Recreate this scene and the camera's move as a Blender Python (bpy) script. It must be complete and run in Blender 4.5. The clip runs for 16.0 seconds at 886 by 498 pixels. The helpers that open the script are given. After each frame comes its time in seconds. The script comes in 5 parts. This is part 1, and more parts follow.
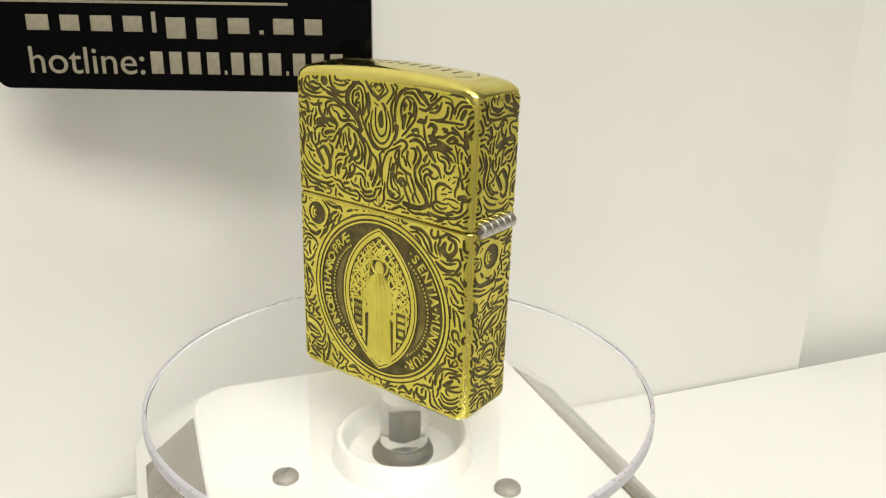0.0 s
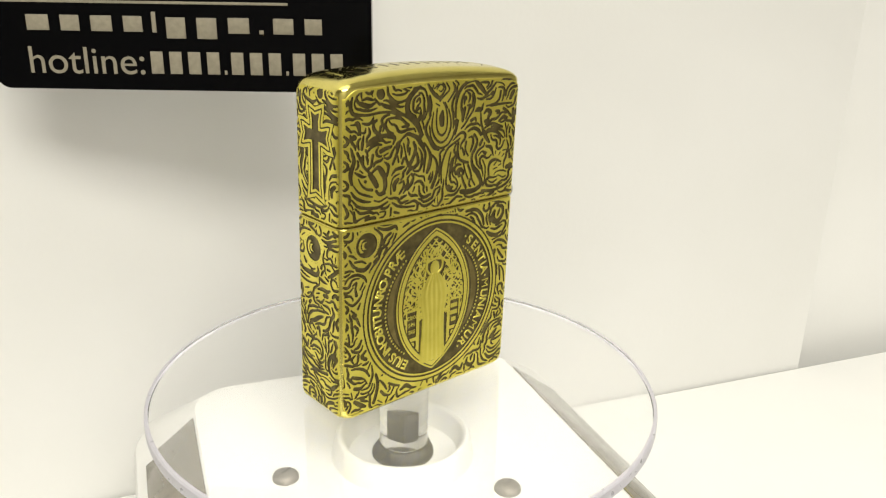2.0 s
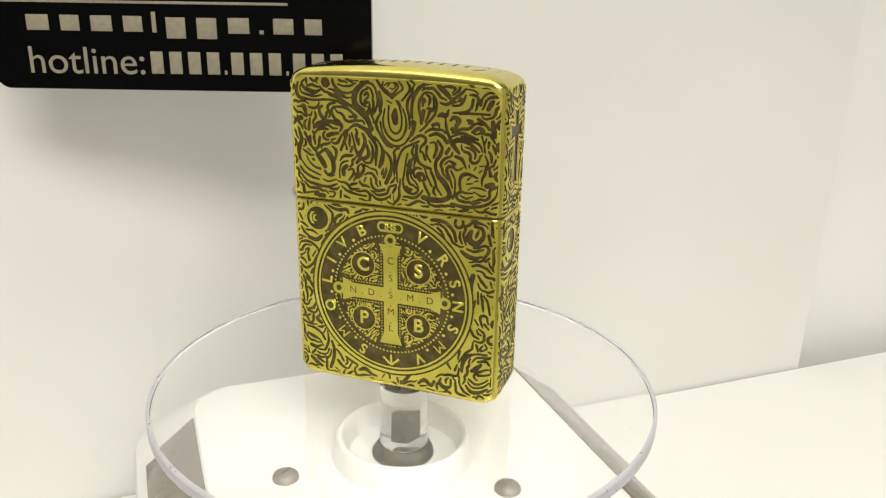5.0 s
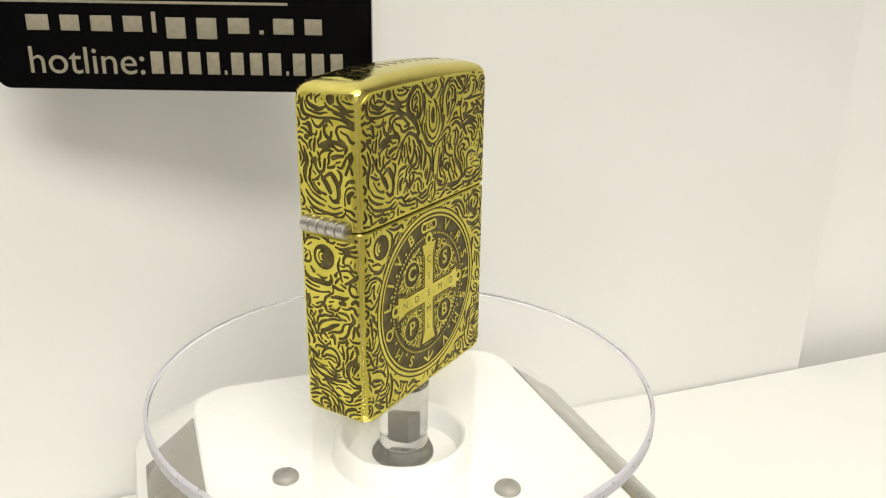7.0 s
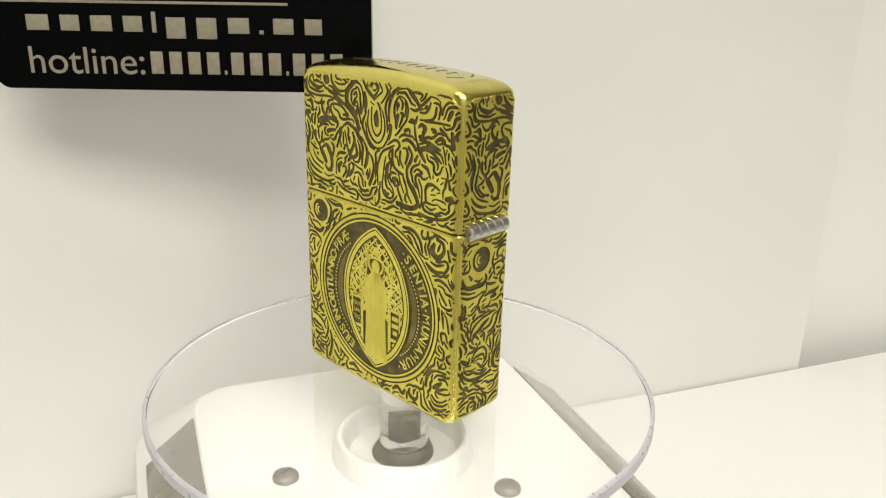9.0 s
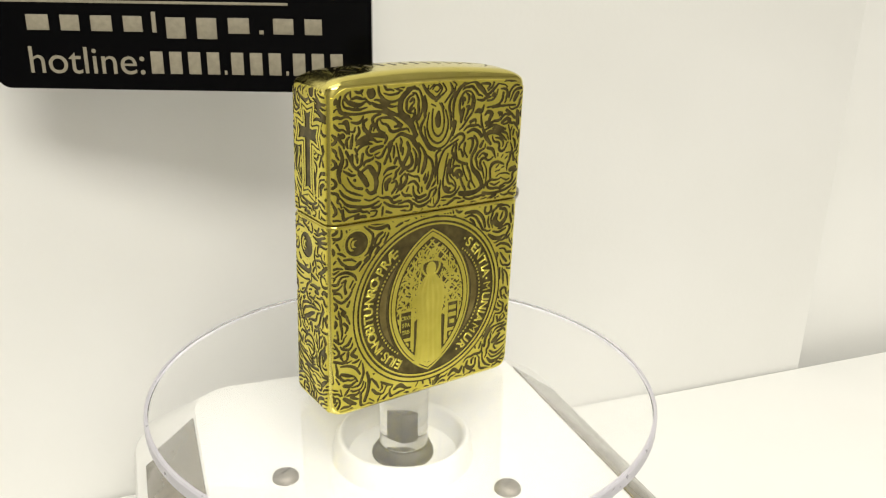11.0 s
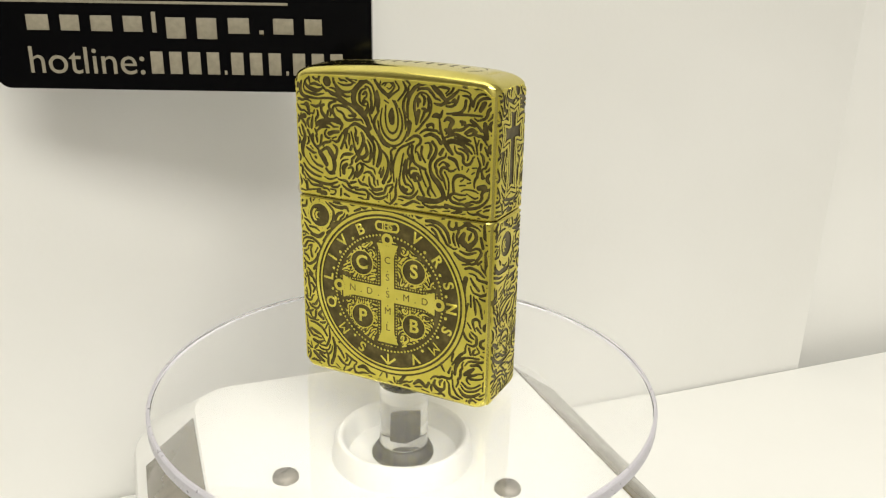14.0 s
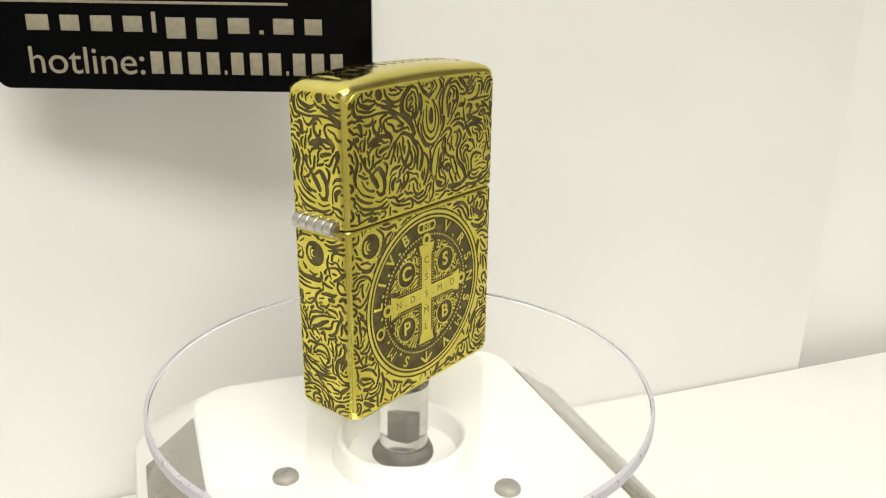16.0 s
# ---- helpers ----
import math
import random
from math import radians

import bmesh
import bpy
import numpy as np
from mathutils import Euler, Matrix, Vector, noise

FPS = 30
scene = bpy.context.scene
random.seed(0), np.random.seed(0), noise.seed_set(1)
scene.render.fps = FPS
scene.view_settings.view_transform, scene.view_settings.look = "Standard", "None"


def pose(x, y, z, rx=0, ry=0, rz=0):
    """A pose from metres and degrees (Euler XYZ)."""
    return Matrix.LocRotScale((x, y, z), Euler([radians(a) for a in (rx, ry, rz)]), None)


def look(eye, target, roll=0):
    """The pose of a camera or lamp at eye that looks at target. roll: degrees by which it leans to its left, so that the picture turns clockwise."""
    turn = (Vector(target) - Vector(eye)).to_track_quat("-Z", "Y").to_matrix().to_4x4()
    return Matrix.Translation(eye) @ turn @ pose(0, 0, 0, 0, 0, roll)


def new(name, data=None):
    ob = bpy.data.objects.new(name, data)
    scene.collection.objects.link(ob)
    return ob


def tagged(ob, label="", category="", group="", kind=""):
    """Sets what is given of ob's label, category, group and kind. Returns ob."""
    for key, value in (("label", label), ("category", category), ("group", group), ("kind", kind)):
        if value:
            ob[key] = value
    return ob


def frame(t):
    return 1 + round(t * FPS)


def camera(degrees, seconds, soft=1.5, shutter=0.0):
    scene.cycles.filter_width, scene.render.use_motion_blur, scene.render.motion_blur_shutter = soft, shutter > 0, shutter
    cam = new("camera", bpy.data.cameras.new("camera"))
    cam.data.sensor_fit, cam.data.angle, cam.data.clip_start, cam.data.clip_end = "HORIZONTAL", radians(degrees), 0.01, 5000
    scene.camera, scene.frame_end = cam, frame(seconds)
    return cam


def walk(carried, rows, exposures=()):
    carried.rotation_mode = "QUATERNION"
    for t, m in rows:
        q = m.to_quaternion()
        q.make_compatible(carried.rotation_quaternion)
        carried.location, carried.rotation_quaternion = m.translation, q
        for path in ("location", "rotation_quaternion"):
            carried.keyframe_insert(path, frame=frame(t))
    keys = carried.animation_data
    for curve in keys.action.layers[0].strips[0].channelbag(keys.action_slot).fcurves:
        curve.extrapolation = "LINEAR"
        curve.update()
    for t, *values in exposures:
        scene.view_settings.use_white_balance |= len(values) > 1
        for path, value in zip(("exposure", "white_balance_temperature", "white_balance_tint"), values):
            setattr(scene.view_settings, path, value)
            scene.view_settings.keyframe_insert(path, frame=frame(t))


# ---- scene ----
MM = 0.001
SECONDS = 16.0
SPIN_START, SPIN_RATE = -39.4, 39.276     # degrees, degrees a second
cam = camera(57.5, SECONDS, soft=1.25)
EYE = Vector((0.0, -0.13113, 0.07014))
VIEW = look(EYE, EYE + Vector((0.04779, 0.94314, -0.32895)), 1.391)
walk(cam, [(0.0, VIEW), (SECONDS, VIEW)], exposures=[(0.0, 0.02), (0.5, 0.02), (1.0, 0.10), (1.5, 0.15), (2.0, 0.18), (2.5, 0.04), (3.0, 0.0), (4.0, 0.03), (5.0, 0.05), (6.0, 0.16), (6.5, 0.17), (7.0, 0.09), (7.5, 0.03), (9.0, 0.0), (10.2, 0.10), (11.0, 0.14), (11.5, 0.10), (12.0, 0.02), (13.5, 0.02), (14.5, 0.06), (15.0, 0.12), (15.5, 0.15), (SECONDS, 0.15)])


# ---- light ----
def area_lamp(name, eye, target, size, power, colour):
    lamp = bpy.data.lights.new(name, "AREA")
    lamp.shape, lamp.size, lamp.size_y, lamp.energy, lamp.color = "RECTANGLE", size[0], size[1], power, colour
    ob = new(name, lamp)
    ob.matrix_world = look(eye, target)
    return ob


world = bpy.data.worlds.new("room_light")
world.use_nodes = True
scene.world = world
world.node_tree.nodes["Background"].inputs[0].default_value = (1.0, 0.975, 0.93, 1)
world.node_tree.nodes["Background"].inputs[1].default_value = 0.35
area_lamp("cabinet_lamp", (-0.06, -0.06, 0.56), (0.0, 0.02, 0.0), (0.62, 0.34), 1.3, (1.0, 0.975, 0.885))
# Unseen fill added in front, for the wall and the room the brass mirrors.
area_lamp("front_fill", (0.4, -1.7, 1.78), (0.4, -1.7, 0.0), (1.8, 1.1), 65.0, (1.0, 0.975, 0.89))


# ---- materials ----
class Nodes:
    """A node material: shader() holds the Principled node."""

    def __init__(self, name, colour, rough, metal=0.0):
        self.mat = bpy.data.materials.new(name)
        self.mat.use_nodes = True
        self.tree = self.mat.node_tree
        self.p = self.tree.nodes["Principled BSDF"]
        self.p.inputs["Base Color"].default_value = (*colour, 1)
        self.p.inputs["Roughness"].default_value = rough
        self.p.inputs["Metallic"].default_value = metal
        self.coord = self.tree.nodes.new("ShaderNodeTexCoord")

    def noise(self, scale, detail=3.0, stretch=(1, 1, 1)):
        m = self.tree.nodes.new("ShaderNodeMapping")
        m.inputs["Scale"].default_value = stretch
        n = self.tree.nodes.new("ShaderNodeTexNoise")
        n.inputs["Scale"].default_value, n.inputs["Detail"].default_value = scale, detail
        self.tree.links.new(self.coord.outputs["Object"], m.inputs["Vector"])
        self.tree.links.new(m.outputs[0], n.inputs["Vector"])
        return n.outputs["Fac"]

    def ramp(self, fac, stops):
        r = self.tree.nodes.new("ShaderNodeValToRGB")
        while len(r.color_ramp.elements) < len(stops):
            r.color_ramp.elements.new(0.5)
        for e, (at, c) in zip(r.color_ramp.elements, stops):
            e.position, e.color = at, (*c, 1)
        self.tree.links.new(fac, r.inputs[0])
        return r.outputs[0]

    def remap(self, fac, lo, hi):
        r = self.tree.nodes.new("ShaderNodeMapRange")
        r.inputs["From Min"].default_value, r.inputs["From Max"].default_value = 0.3, 0.7
        r.inputs["To Min"].default_value, r.inputs["To Max"].default_value = lo, hi
        self.tree.links.new(fac, r.inputs["Value"])
        return r.outputs[0]

    def colour(self, out):
        self.tree.links.new(out, self.p.inputs["Base Color"])
        return self

    def rough(self, out):
        self.tree.links.new(out, self.p.inputs["Roughness"])
        return self

    def bump(self, fac, strength, distance):
        b = self.tree.nodes.new("ShaderNodeBump")
        b.inputs["Strength"].default_value, b.inputs["Distance"].default_value = strength, distance
        self.tree.links.new(fac, b.inputs["Height"])
        self.tree.links.new(b.outputs[0], self.p.inputs["Normal"])
        return self


def white_surface(name, a, b, rough, grain):
    m = Nodes(name, a, rough)
    m.colour(m.ramp(m.noise(14.0, 4.0), [(0.3, a), (0.7, b)]))
    m.rough(m.remap(m.noise(60.0), rough - 0.06, rough + 0.06))
    m.bump(m.noise(grain, 4.0), 0.08, 0.0004)
    return m.mat


WALL = white_surface("white_laminate", (0.77, 0.765, 0.74), (0.80, 0.795, 0.775), 0.45, 700)
TABLE = white_surface("white_table_top", (0.86, 0.855, 0.825), (0.88, 0.875, 0.85), 0.4, 500)
STAND = white_surface("white_moulded_plastic", (0.685, 0.68, 0.65), (0.71, 0.705, 0.68), 0.33, 900)
FLOOR = white_surface("pale_floor_tile", (0.38, 0.365, 0.34), (0.43, 0.415, 0.385), 0.45, 40)
ROOM = white_surface("pale_room_paint", (0.68, 0.66, 0.625), (0.73, 0.71, 0.675), 0.7, 60)


def brass(name, rough, even=0.0):
    m = Nodes(name, (0.72, 0.60, 0.13), rough, 1.0)
    pale = 0.06 * even
    m.colour(m.ramp(m.noise(260.0, 5.0), [(0.25, (0.64 + pale, 0.555 + pale, 0.09 + pale)), (0.6, (0.76, 0.67, 0.13 + pale)), (0.8, (0.82, 0.735, 0.18 + pale))]))
    m.rough(m.remap(m.noise(900.0, 4.0, (1, 1, 0.15)), rough - 0.04, rough + 0.06))
    m.bump(m.noise(2600.0, 3.0, (1, 1, 0.1)), 0.05 - 0.03 * even, 0.00002)
    return m.mat


BRASS = brass("polished_brass", 0.16, 1.0)
RELIEF = brass("engraved_brass", 0.37)
DULL = Nodes("dull_brown_brass", (0.22, 0.165, 0.055), 0.45, 0.85)
DULL.colour(DULL.ramp(DULL.noise(420.0, 4.0), [(0.3, (0.17, 0.13, 0.045)), (0.7, (0.30, 0.24, 0.08))]))
DULL = DULL.mat


def patina():
    m = Nodes("antiqued_brass_ground", (0.12, 0.085, 0.045), 0.4, 0.7)
    m.colour(m.ramp(m.noise(500.0, 5.0), [(0.3, (0.068, 0.053, 0.018)), (0.55, (0.125, 0.098, 0.034)), (0.75, (0.21, 0.168, 0.06))]))
    m.bump(m.noise(4500.0, 3.0), 0.25, 0.00003)
    return m.mat


PATINA = patina()
# Walls of the cuts: dark antiquing and painted groove shade in one colour.
DEEP = Nodes("antiqued_groove_shade", (0.03, 0.021, 0.010), 0.55, 0.4)
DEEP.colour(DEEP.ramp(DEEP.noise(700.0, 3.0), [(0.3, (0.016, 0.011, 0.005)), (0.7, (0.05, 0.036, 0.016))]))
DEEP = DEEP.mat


def steel(name, colour, rough):
    m = Nodes(name, colour, rough, 1.0)
    m.rough(m.remap(m.noise(700.0, 4.0), rough - 0.06, rough + 0.1))
    m.bump(m.noise(1800.0, 3.0), 0.08, 0.00003)
    return m.mat


STEEL = steel("brushed_steel", (0.55, 0.53, 0.49), 0.34)
DULL_STEEL = steel("dull_steel", (0.27, 0.245, 0.21), 0.6)
SHAFT = steel("tarnished_steel_shaft", (0.17, 0.16, 0.145), 0.42)
COLLAR = steel("grey_cast_collar", (0.10, 0.095, 0.085), 0.6)
DARK_STEEL = steel("dark_steel", (0.13, 0.12, 0.10), 0.45)


def clear_plastic(name, haze, rough):
    m = Nodes(name, (0.985, 0.985, 0.98), 0.02)
    m.p.inputs["Transmission Weight"].default_value = haze
    m.p.inputs["IOR"].default_value = 1.49
    m.rough(m.remap(m.noise(300.0), rough * 0.5, rough * 1.5))
    return m.mat


ACRYLIC = clear_plastic("clear_acrylic", 1.0, 0.02)
# Slightly less clear: a small white diffuse share and more roughness.
MILKY = clear_plastic("milky_clear_acrylic", 0.95, 0.03)


def frosted_rim():
    m = Nodes("sawn_acrylic_rim", (0.64, 0.625, 0.67), 0.35)
    m.p.inputs["Transmission Weight"].default_value = 0.4
    m.p.inputs["IOR"].default_value = 1.49
    m.rough(m.remap(m.noise(900.0), 0.25, 0.5))
    return m.mat


RIM = frosted_rim()


def gloss_black():
    m = Nodes("black_acrylic_sheet", (0.0022, 0.0022, 0.0026), 0.08)
    m.p.inputs["Specular IOR Level"].default_value = 0.06
    m.rough(m.remap(m.noise(160.0, 5.0), 0.05, 0.16))
    return m.mat


BLACK = gloss_black()
LETTER = Nodes("engraved_grey_lettering", (0.26, 0.23, 0.165), 0.6)
LETTER.colour(LETTER.ramp(LETTER.noise(900.0, 3.0), [(0.3, (0.225, 0.20, 0.145)), (0.7, (0.29, 0.26, 0.19))]))
LETTER = LETTER.mat


def solar_cell():
    m = Nodes("grey_brown_solar_film", (0.15, 0.13, 0.095), 0.3)
    m.colour(m.ramp(m.noise(240.0, 4.0), [(0.3, (0.125, 0.108, 0.078)), (0.7, (0.17, 0.15, 0.11))]))
    m.rough(m.remap(m.noise(500.0), 0.06, 0.16))
    m.p.inputs["IOR"].default_value = 2.1
    return m.mat


SOLAR = solar_cell()


# ---- mesh helpers ----
def part(name, bm, material, parent=None, label="", smooth=True):
    """Links a bmesh as one mesh object, under a thing or a part."""
    me = bpy.data.meshes.new(name)
    bmesh.ops.recalc_face_normals(bm, faces=bm.faces)
    bm.to_mesh(me)
    bm.free()
    me.materials.append(material)
    if smooth:
        me.polygons.foreach_set("use_smooth", [True] * len(me.polygons))
        me.set_sharp_from_angle(angle=radians(35))
    ob = new(name, me)
    ob.parent = parent
    return tagged(ob, label)


def thing(name, label, category, group="", kind=""):
    return tagged(new(name), label, category, group, kind)


def outline(w, d, r, n=7):
    """A rounded rectangle round the origin, counter-clockwise."""
    out = []
    for cx, cy, a in ((1, 1, 0), (-1, 1, 90), (-1, -1, 180), (1, -1, 270)):
        for i in range(n + 1):
            b = radians(a + 90 * i / n)
            out.append((cx * (w / 2 - r) + r * math.cos(b), cy * (d / 2 - r) + r * math.sin(b)))
    return out


def finely(points, n=22):
    """Adds points along the two long edges of an outline of four corners."""
    out, k = [], len(points) // 4
    for i, a in enumerate(points):
        out.append(a)
        if i in (k - 1, 3 * k - 1):
            b = points[i + 1]
            out += [(a[0] + (b[0] - a[0]) * j / n, a[1] + (b[1] - a[1]) * j / n) for j in range(1, n)]
    return out


def loft(rings, caps=True):
    bm = bmesh.new()
    rows = [[bm.verts.new(v) for v in ring] for ring in rings]
    n = len(rows[0])
    for a, b in zip(rows, rows[1:]):
        for i in range(n):
            bm.faces.new((a[i], a[(i + 1) % n], b[(i + 1) % n], b[i]))
    if caps:
        bm.faces.new(rows[0][::-1])
        bm.faces.new(rows[-1])
    return bm


def ring_at(points, z):
    return [(x, y, z) for x, y in points]


def turned(profile, n=48, closed=False):
    """A solid of revolution about z from (radius, height) pairs."""
    rings = [[(r * math.cos(2 * math.pi * i / n), r * math.sin(2 * math.pi * i / n), z) for i in range(n)] for r, z in profile]
    if closed:
        rings.append(rings[0])
    return loft(rings, caps=not closed)


def block(w, d, h, bevel=0.0, centre=(0, 0, 0)):
    bm = bmesh.new()
    bmesh.ops.create_cube(bm, size=1.0, matrix=Matrix.Translation(centre) @ Matrix.Diagonal((w, d, h, 1)))
    if bevel:
        bmesh.ops.bevel(bm, geom=bm.edges[:], offset=bevel, segments=2, affect="EDGES", profile=0.5)
    return bm


# ---- setting: table, walls, room ----
TABLE_Z = -62 * MM
WALL_TURN = 18.505
ALONG = Vector((math.cos(radians(WALL_TURN)), math.sin(radians(WALL_TURN)), 0))
AWAY = Vector((-ALONG.y, ALONG.x, 0))
WALL_FOOT = Vector((0, 74.9 * MM, TABLE_Z))
SHELF = 0.165                               # depth of the shelf
CORNER = 149.6 * MM                         # along the wall, from the foot point to the panel's end


def wall_panel(name, a, b, set_back, thick, top, label):
    foot = TABLE_Z - 60 * MM                # the panels run down behind the table's edge
    bm = block(b - a, thick, top - foot, 0.6 * MM)
    ob = part(name, bm, WALL, label=label)
    mid = WALL_FOOT + ALONG * ((a + b) / 2) + AWAY * (set_back + thick / 2)
    ob.matrix_world = pose(mid.x, mid.y, (top + foot) / 2, 0, 0, WALL_TURN)
    return tagged(ob, category="wall", kind="structure")


def build_setting():
    ob = part("table", block(1.7, SHELF, 30 * MM, 1.5 * MM, (0, 0, -15 * MM)), TABLE)
    mid = WALL_FOOT - AWAY * (SHELF / 2 - 0.2 * MM)
    ob.matrix_world = pose(mid.x, mid.y, TABLE_Z, 0, 0, WALL_TURN)
    tagged(ob, "glossy white shelf top under the display stand", "table top", kind="structure")
    wall_panel("wall_north", -0.72, CORNER, 0.5 * MM, 9 * MM, 0.60, "smooth white laminate wall panel behind the stand")
    wall_panel("wall_recess", CORNER - 20 * MM, 0.78, 10 * MM, 8 * MM, 0.60, "set-back white wall panel beside the front panel")
    # unseen white panel, added overhead to brighten reflections and bounce light
    ob = part("overhead_reflector", block(1.5, 0.8, 0.02, 1 * MM), WALL)
    ob.location = (0, 0.1, 0.615)
    tagged(ob, "plain white panel added overhead, out of view, to bounce light", "cabinet panel", kind="structure")
    # the shop round the cabinet
    for name, at, size in (("floor", (0, 0, -0.95), (6, 6, 0.1)), ("ceiling", (0, 0, 1.95), (6, 6, 0.1)),
                           ("wall_south", (0, -3, 0.5), (6, 0.1, 2.8)), ("wall_east", (3, 0, 0.5), (0.1, 6, 2.8)),
                           ("wall_west", (-3, 0, 0.5), (0.1, 6, 2.8)), ("wall_back", (0, 3, 0.5), (6, 0.1, 2.8))):
        ob = part(name, block(*size), FLOOR if name == "floor" else ROOM, smooth=False)
        ob.location = at
        tagged(ob, "plain pale painted surface of the shop", "room shell", kind="structure")


build_setting()


# ---- the display stand ----
BASE_Z = -17.3 * MM


def build_stand():
    stand = thing("display_stand", "white plastic solar display stand on the table", "display stand")
    stand.matrix_world = pose(0, 0, 0, 0, 0, WALL_TURN)
    top = 70.6 * MM

    def shoulder(grow, r):
        # the top lies a little to one side, so that one slope is broader
        return [(x - 0.65 * MM, y) for x, y in outline(top + (grow - 1.3) * MM, top + grow * MM, r * MM, 10)]

    rings = [ring_at(outline(top + 26 * MM, top + 26 * MM, 13 * MM, 10), TABLE_Z),
             ring_at(outline(top + 25.6 * MM, top + 25.6 * MM, 13 * MM, 10), BASE_Z - 12 * MM),
             ring_at(outline(top + 24.4 * MM, top + 24.4 * MM, 13 * MM, 10), BASE_Z - 9.9 * MM),
             ring_at(shoulder(0.9, 8.4), BASE_Z - 0.42 * MM),
             ring_at(shoulder(0.2, 8.1), BASE_Z - 0.06 * MM),
             ring_at(shoulder(-0.5, 7.8), BASE_Z)]
    part("body", loft(rings), STAND, stand)
    inv = stand.matrix_world.inverted()

    def put(ob, x, y, z):
        ob.matrix_basis = Matrix.Translation(inv @ Vector((x, y, z)))

    # raised well round the spindle
    well = part("well_ring", turned([(13.3 * MM, -0.5 * MM), (13.1 * MM, 0.5 * MM), (12.5 * MM, 3.5 * MM), (12.2 * MM, 4.0 * MM), (11.75 * MM, 4.15 * MM), (11.3 * MM, 3.95 * MM), (10.95 * MM, 3.5 * MM), (10.7 * MM, 1.0 * MM), (10.3 * MM, 0.3 * MM), (10.1 * MM, -0.5 * MM)], 72, True),
                STAND, stand)
    put(well, 0, 0, BASE_Z + 0.35 * MM)
    socket = part("socket", turned([(5.8 * MM, 0.02 * MM), (5.8 * MM, 0.3 * MM), (5.6 * MM, 0.45 * MM), (0.5 * MM, 0.45 * MM)], 40), DARK_STEEL, stand, "dark metal bearing socket")
    put(socket, 0, 0, BASE_Z)
    for x, y in ((-20.7, -8.2), (18.4, -11.9)):
        head = part("screw", turned([(2.35 * MM, 0), (2.35 * MM, 0.35 * MM), (2.1 * MM, 0.85 * MM), (1.5 * MM, 1.25 * MM), (0.75 * MM, 1.45 * MM), (0.1 * MM, 1.5 * MM)], 28), DULL_STEEL, stand, "domed steel screw head")
        put(head, x * MM, y * MM, BASE_Z)
        slot = part("slot", block(2.4 * MM, 0.4 * MM, 0.3 * MM, 0.05 * MM), DARK_STEEL, head)
        slot.matrix_basis = pose(0, 0, 1.38 * MM, 0, 0, 35)
    # solar cells on the sloping sides
    for x, wide, drop, tilt in ((-40.75, 12.4, 4.15, -38.7), (40.35, 13.6, 4.5, 36.2)):
        cell = part("solar_cell", block(wide * MM, 50 * MM, 0.4 * MM, 0.12 * MM), SOLAR, stand, "grey-brown solar film let into the sloping side")
        cell.matrix_basis = pose(x * MM, 0, BASE_Z - drop * MM, 0, tilt, 0)


build_stand()


# ---- the clear turntable ----
DISC_Z = -0.25 * MM
DISC_R = 44.5 * MM


def build_disc():
    disc = thing("turntable_disc", "clear round acrylic turntable disc on a spindle", "turntable")
    off = Vector((0.3 * MM * math.cos(radians(-114)), 0.3 * MM * math.sin(radians(-114)), 0))
    t = 2.4 * MM
    plate = part("plate", turned([(DISC_R - 0.5 * MM, DISC_Z - t), (DISC_R - 0.05 * MM, DISC_Z - t + 0.35 * MM),
                                  (DISC_R - 0.05 * MM, DISC_Z - 0.35 * MM), (DISC_R - 0.5 * MM, DISC_Z)], 160), MILKY, disc)
    plate.location = off
    plate.visible_shadow = False
    r = DISC_R
    rim = part("rim", turned([(r - 0.5 * MM, DISC_Z - t - 0.02 * MM), (r - 0.1 * MM, DISC_Z - t + 0.02 * MM), (r + 0.15 * MM, DISC_Z - t + 0.35 * MM), (r + 0.15 * MM, DISC_Z - 0.35 * MM), (r - 0.1 * MM, DISC_Z - 0.02 * MM),
                              (r - 0.5 * MM, DISC_Z + 0.02 * MM), (r - 0.03 * MM, DISC_Z - 0.4 * MM), (r - 0.03 * MM, DISC_Z - t + 0.4 * MM)], 160, True), RIM, disc, "sawn pale lavender rim of the acrylic disc")
    rim.location = off
    rim.visible_shadow = False
    post = part("post", turned([(4.5 * MM, DISC_Z - t - 0.05 * MM), (4.5 * MM, -14.5 * MM), (4.2 * MM, -14.9 * MM), (3.0 * MM, -14.9 * MM)][::-1], 56), ACRYLIC, disc, "clear acrylic spindle")
    post.visible_shadow = False
    part("shaft", block(2.35 * MM, 3.1 * MM, 5.8 * MM, 0.1 * MM, (0, 0, -11.0 * MM)), SHAFT, post, "flat-sided steel shaft inside the spindle")
    part("collar", turned([(5.6 * MM, -16.84 * MM), (5.55 * MM, -16.6 * MM), (4.9 * MM, -15.3 * MM), (4.6 * MM, -14.98 * MM), (1.0 * MM, -14.95 * MM)], 48), COLLAR, disc, "dark metal collar under the spindle")
    rng = random.Random(8)
    bm = bmesh.new()
    for _ in range(26):
        r, a, k = DISC_R * math.sqrt(rng.random()) * 0.95, rng.uniform(0, 2 * math.pi), rng.uniform(0.05, 0.14) * MM
        bmesh.ops.create_icosphere(bm, subdivisions=1, radius=k, matrix=Matrix.Translation((r * math.cos(a), r * math.sin(a), DISC_Z + 0.3 * k)) @ Matrix.Diagonal((1, rng.uniform(0.5, 1.6), 0.5, 1)))
    part("dust", bm, LETTER, disc, "fine specks of dust on the disc", smooth=False)["kind"] = "stuff"
    return disc


disc = build_disc()


